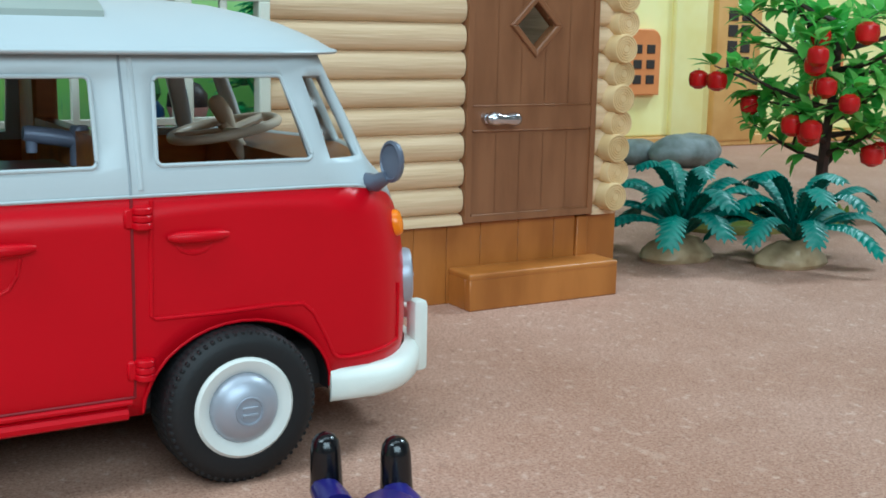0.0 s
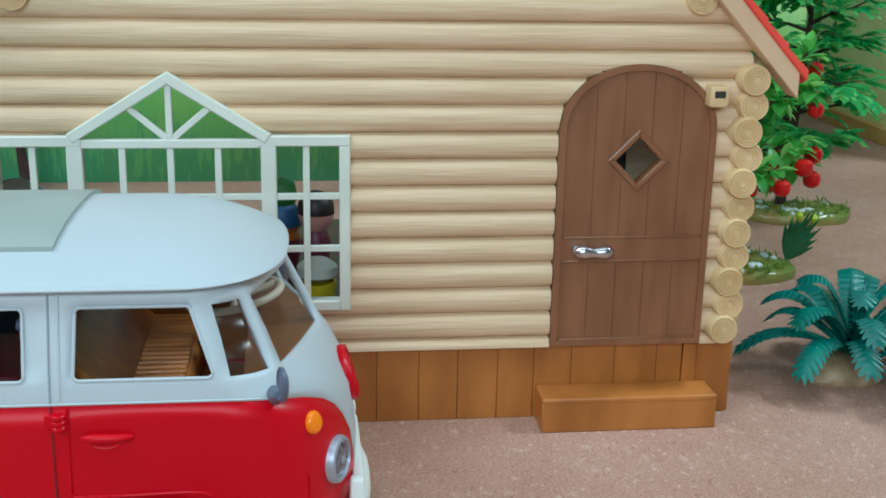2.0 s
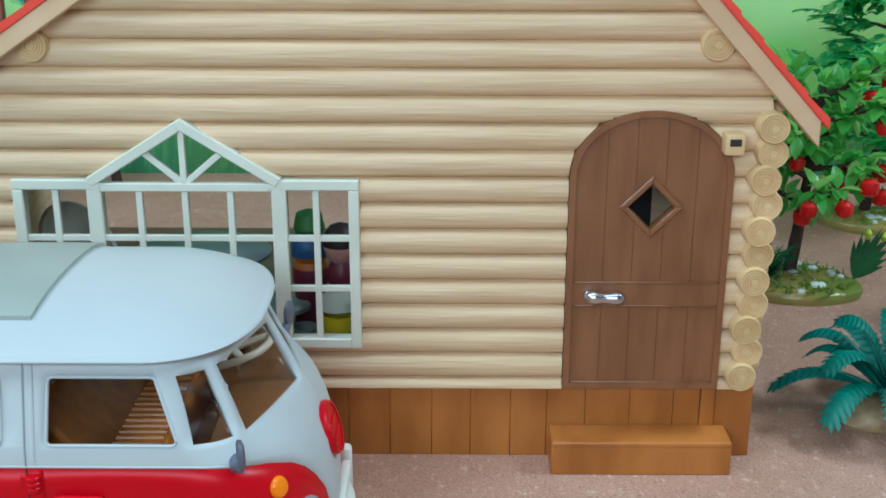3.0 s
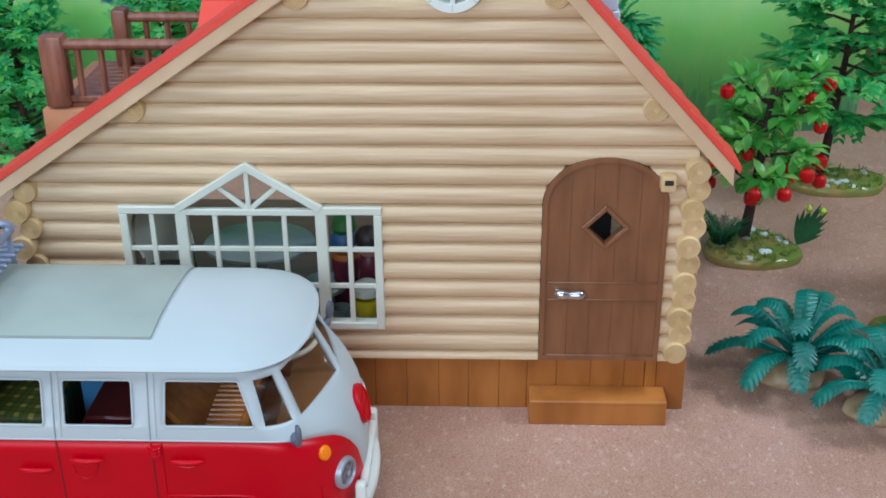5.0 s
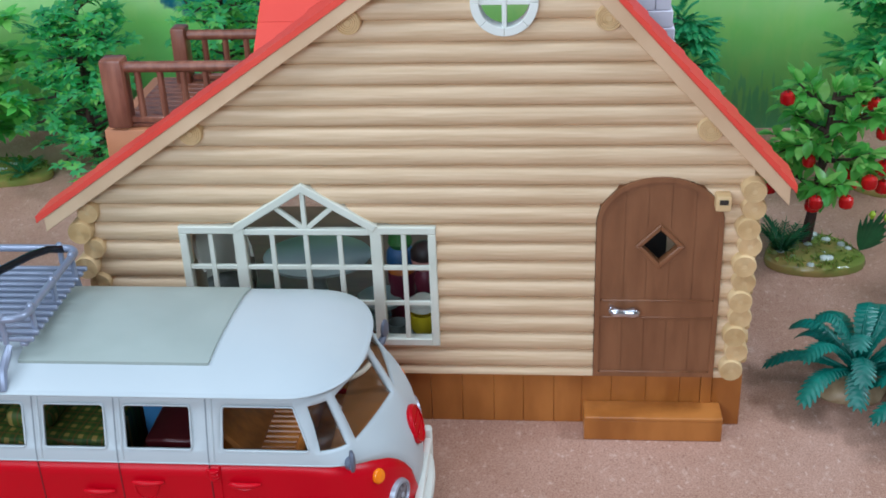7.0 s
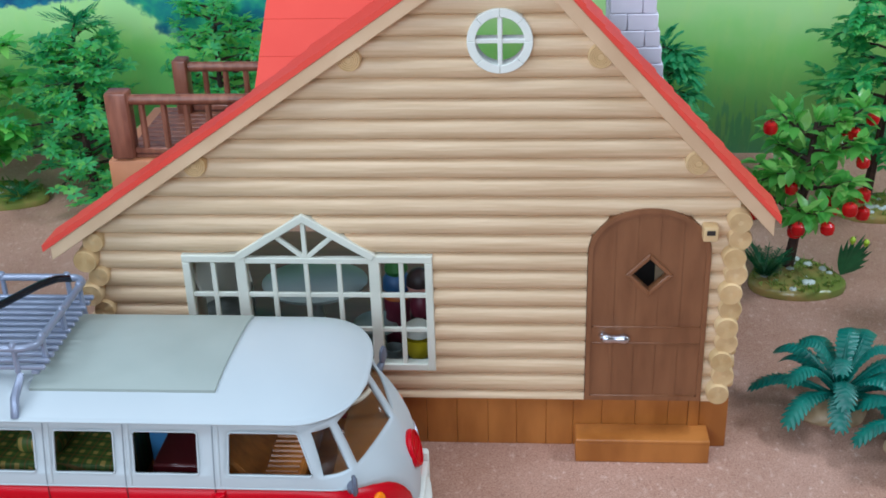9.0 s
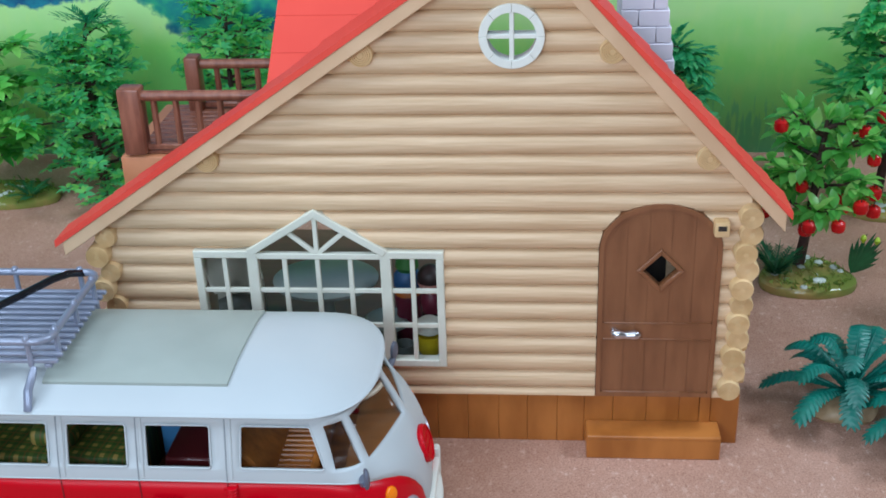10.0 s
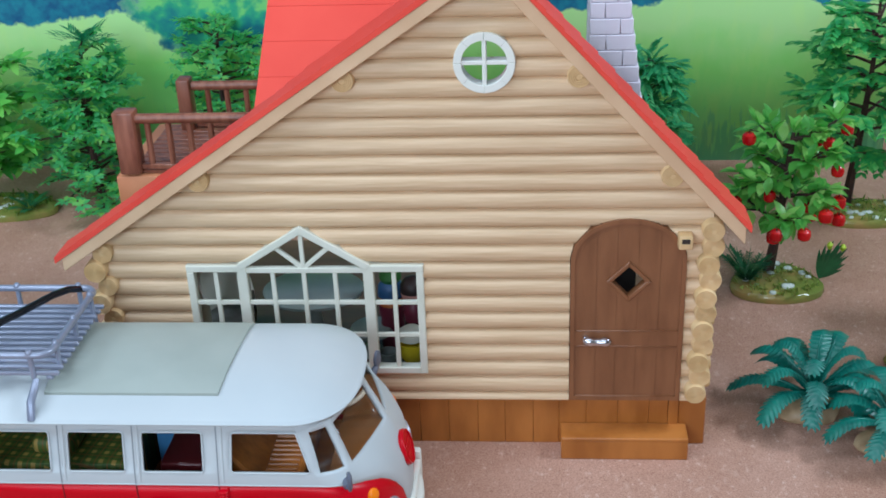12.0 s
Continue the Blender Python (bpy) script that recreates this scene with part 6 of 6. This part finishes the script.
def fan_plant():
    """A flat fan of narrow blades on the islet's edge."""
    pl = thing("fan_plant", (1.98, 2.10, 0.07), "dark green fan-shaped toy plant on the mossy base", "plant", "dark green spiky plants")
    r = random.Random(4)
    for k in range(15):
        a = radians(98 - 66 * k / 14)
        verts, faces = [], []
        d = Vector((math.cos(a), -0.12 + 0.3 * (k % 2), math.sin(a))).normalized()
        leaf_blade(verts, faces, Vector((1.98, 2.10, 0.06)), d, Vector((0, 1, 0.2)), (0.21 + 0.14 * math.sin(math.pi * k / 14 * 0.9 + 0.3)) * r.uniform(0.85, 1.05), 0.042, 0.08)
        mesh_part("frond", verts, faces, PALM, pl)
    for x, z in ((2.03, 0.32), (2.13, 0.30)):
        part("flower", lathe([(0.006, 0.0), (0.02, 0.02), (0.024, 0.04), (0.012, 0.06), (0.002, 0.065)], (x, 2.08, z), "z", 8), YELLOW_GREEN, pl, "small yellow-green flower")


YELLOW_GREEN = plastic("flower_plastic", (190, 214, 60), (160, 190, 44), 0.4)
fan_plant()


def rock(x, y, rx, ry, rz, seed, label):
    bm = bmesh.new()
    bmesh.ops.create_icosphere(bm, subdivisions=3, radius=1.0)
    for v in bm.verts:
        k = 1 + 0.14 * noise.noise(v.co * 1.6 + Vector((seed, 0, 0)))
        v.co = Vector((x + v.co.x * rx * k, y + v.co.y * ry * k, max(0.0, rz * 0.7 + v.co.z * rz * k)))
    single("boulder", bm, STONE, (x, y, 0), label, "boulder", "grey boulders")


rock(4.55, 3.62, 0.34, 0.24, 0.17, 2, "smooth grey toy boulder before the yellow house")
rock(4.98, 3.95, 0.26, 0.2, 0.15, 9, "brownish grey toy boulder before the yellow house")
rock(4.28, 3.95, 0.22, 0.18, 0.13, 5, "small grey toy boulder")


def yellow_house():
    H = thing("yellow_house", (6.8, 6.4, 0), "pale yellow toy house with orange lattice windows", "house")
    part("wall", box(4.72, 10.0, 4.95, 8.0, 0.12, 3.4, 0.02), YHOUSE, H)
    part("plinth", box(4.67, 10.05, 4.88, 8.05, 0.0, 0.12, 0.015), YHOUSE_DOOR, H)
    part("corner_post", box(5.50, 5.92, 4.88, 4.96, 0.12, 3.4, 0.03, 2), YHOUSE, H)
    part("side_plinth", box(4.64, 4.70, 4.9, 8.0, 0.0, 0.16, 0.01), YHOUSE_DOOR, H)

    def lattice(x0, x1, z0, z1):
        """An orange window plate with a rounded head and two columns of three small dark panes."""
        win = thing_part("window", H)
        rad = 0.12
        pts = [(x0, z0), (x1, z0)] + [(x1 - rad + rad * math.cos(radians(a)), z1 - rad + rad * math.sin(radians(a))) for a in range(0, 91, 15)]
        pts += [(x0 + rad + rad * math.cos(radians(a)), z1 - rad + rad * math.sin(radians(a))) for a in range(90, 181, 15)]
        part("frame", prism(pts, 4.86, 4.952, 0.012), YHOUSE_TRIM, win)
        w, h = (x1 - x0 - 0.10) / 2, (z1 - z0 - 0.20) / 3
        for i in range(2):
            for j in range(3):
                part("pane", box(x0 + 0.05 + w * i + 0.03, x0 + 0.05 + w * (i + 1) - 0.03, 4.852, 4.87, z0 + 0.08 + h * j + 0.03, z0 + 0.08 + h * (j + 1) - 0.03, 0.004), DARK, win, "dark pane")

    lattice(4.88, 5.305, 0.54, 1.18)
    door = part("door", box(6.04, 6.66, 4.86, 4.96, 0.05, 2.1, 0.03, 2), YHOUSE_DOOR, H, "tan house door")
    for i in range(2):
        for j in range(4):
            part("door_pane", box(6.18 + 0.18 * i, 6.31 + 0.18 * i, 4.85, 4.87, 0.80 + 0.16 * j, 0.92 + 0.16 * j, 0.005), DARK, door)
    lattice(7.5, 7.93, 0.53, 1.18)


yellow_house()

# ---- inside the cabin ----


def dining_table():
    t = thing("round_table", (-1.69, 0.75, 0.31), "pale grey-green round toy table in the cabin", "table")
    bm = lathe([(0.01, 0.70), (0.325, 0.70), (0.34, 0.69), (0.335, 0.67), (0.30, 0.66), (0.01, 0.66)], (-1.69, 0.75, 0), "z", 40)
    for v in bm.verts:
        v.co.y = 0.75 + (v.co.y - 0.75) * 0.86
    part("tabletop", bm, TABLE, t)
    part("leg", lathe([(0.05, 0.66), (0.04, 0.5), (0.06, 0.36), (0.16, 0.33), (0.17, 0.31)], (-1.69, 0.75, 0), "z", 16), TABLE, t)


TABLE = plastic("table_plastic_pale", (150, 162, 156), (136, 148, 142), 0.35)
HAIR = plastic("dark_brown_plastic", (52, 34, 30), (40, 26, 24), 0.5)
SKIN = plastic("pink_plastic", (214, 160, 150), (196, 140, 130), 0.45)
GREEN = plastic("green_plastic", (52, 112, 48), (40, 94, 40), 0.5)
DULL_ORANGE = plastic("dull_orange_plastic", (186, 104, 32), (166, 88, 26), 0.5)
DULL_BLUE = plastic("dull_blue_plastic", (48, 96, 140), (38, 80, 122), 0.5)
MAROON = plastic("maroon_plastic", (110, 34, 54), (90, 26, 44), 0.45)
dining_table()


def cup(name, x, y, z, r, h, material, label, category):
    single(name, lathe([(r * 0.7, 0.0), (r * 0.95, h * 0.3), (r, h), (r * 0.9, h), (r * 0.8, h * 0.3), (0.004, h * 0.2)], (x, y, z), "z", 18), material, (x, y, z), label, category)


single("low_stand", box(-1.22, -0.92, 0.14, 0.44, 0.31, 0.42, 0.02, 2), TABLE, (-1.07, 0.29, 0.31), "white low stand by the cabin window", "stand")
cup("yellow_bowl", -0.99, 0.3, 0.42, 0.085, 0.13, YELLOW, "yellow toy bowl by the cabin window", "bowl")
cup("grey_pot", -1.14, 0.26, 0.42, 0.06, 0.08, STONE, "small grey toy pot by the cabin window", "pot")
single("white_cushion", lathe([(0.06, 0.0), (0.09, 0.02), (0.09, 0.06), (0.05, 0.09), (0.004, 0.095)], (-0.99, 0.3, 0.56), "z", 16), CREAM, (-0.99, 0.3, 0.55), "round white lid above the yellow bowl", "lid")


def doll(x, y, profile, bands, label):
    """A small toy doll as one plain turned shape, its clothes told apart by colour."""
    bm = lathe(profile, (x, y, 0), "z", 18)
    ob = single("toy_doll", bm, bands[0][1], (x, y, 0.31), label, "doll")
    for _, material in bands[1:]:
        ob.data.materials.append(material)
    for p in ob.data.polygons:
        z = p.center.z / U + 0.31
        p.material_index = max(i for i, (low, _) in enumerate(bands) if z >= low or i == 0)


doll(-0.99, 0.50, [(0.085, 0.31), (0.09, 0.4), (0.075, 0.52), (0.06, 0.60), (0.065, 0.64), (0.07, 0.67), (0.055, 0.71), (0.045, 0.73), (0.07, 0.76), (0.085, 0.81), (0.08, 0.86), (0.05, 0.90), (0.01, 0.915)],
     [(0.0, HAIR), (0.58, MAROON), (0.72, SKIN), (0.79, HAIR)], "dark-haired toy doll in a maroon skirt in the cabin")
doll(-1.145, 0.60, [(0.08, 0.31), (0.085, 0.45), (0.075, 0.56), (0.085, 0.60), (0.085, 0.67), (0.07, 0.70), (0.09, 0.73), (0.085, 0.80), (0.06, 0.83), (0.075, 0.86), (0.06, 0.93), (0.01, 0.95)],
     [(0.0, MAROON), (0.66, DULL_ORANGE), (0.72, DULL_BLUE), (0.84, GREEN)], "toy doll in orange and blue with a green hat")


def stool(x, y):
    s = thing("round_stool", (x, y, 0.31), "pale round toy stool beside the cabin table", "stool")
    part("seat", lathe([(0.01, 0.52), (0.13, 0.52), (0.145, 0.505), (0.14, 0.48), (0.10, 0.47), (0.01, 0.47)], (x, y, 0), "z", 26), TABLE, s)
    part("leg", lathe([(0.04, 0.47), (0.03, 0.4), (0.08, 0.32), (0.085, 0.31)], (x, y, 0), "z", 14), TABLE, s)


stool(-1.28, 0.55)


def tub_chair(x, y):
    """A rounded shell chair seen from behind its curved back."""
    c = thing("tub_chair", (x, y, 0.31), "grey rounded toy tub chair in the cabin", "armchair")
    part("seat", lathe([(0.01, 0.46), (0.16, 0.46), (0.17, 0.44), (0.16, 0.33), (0.12, 0.31)], (x, y, 0), "z", 24), STONE, c)
    bm = bmesh.new()
    rows = []
    n = 16
    for k in range(n + 1):
        a = radians(20 + 220 * k / n)
        top = 0.62 + 0.26 * math.sin(math.pi * k / n)
        rows.append([bm.verts.new((x + r * math.cos(a), y + r * math.sin(a), z)) for r, z in ((0.165, 0.32), (0.19, 0.45), (0.185, top), (0.165, top), (0.165, 0.45))])
    for r0, r1 in zip(rows, rows[1:]):
        for k in range(5):
            bm.faces.new((r0[k], r1[k], r1[(k + 1) % 5], r0[(k + 1) % 5]))
    bmesh.ops.recalc_face_normals(bm, faces=bm.faces[:])
    part("backrest", bm, CREAM, c, "pale grey curved backrest")


tub_chair(-2.3, 0.8)
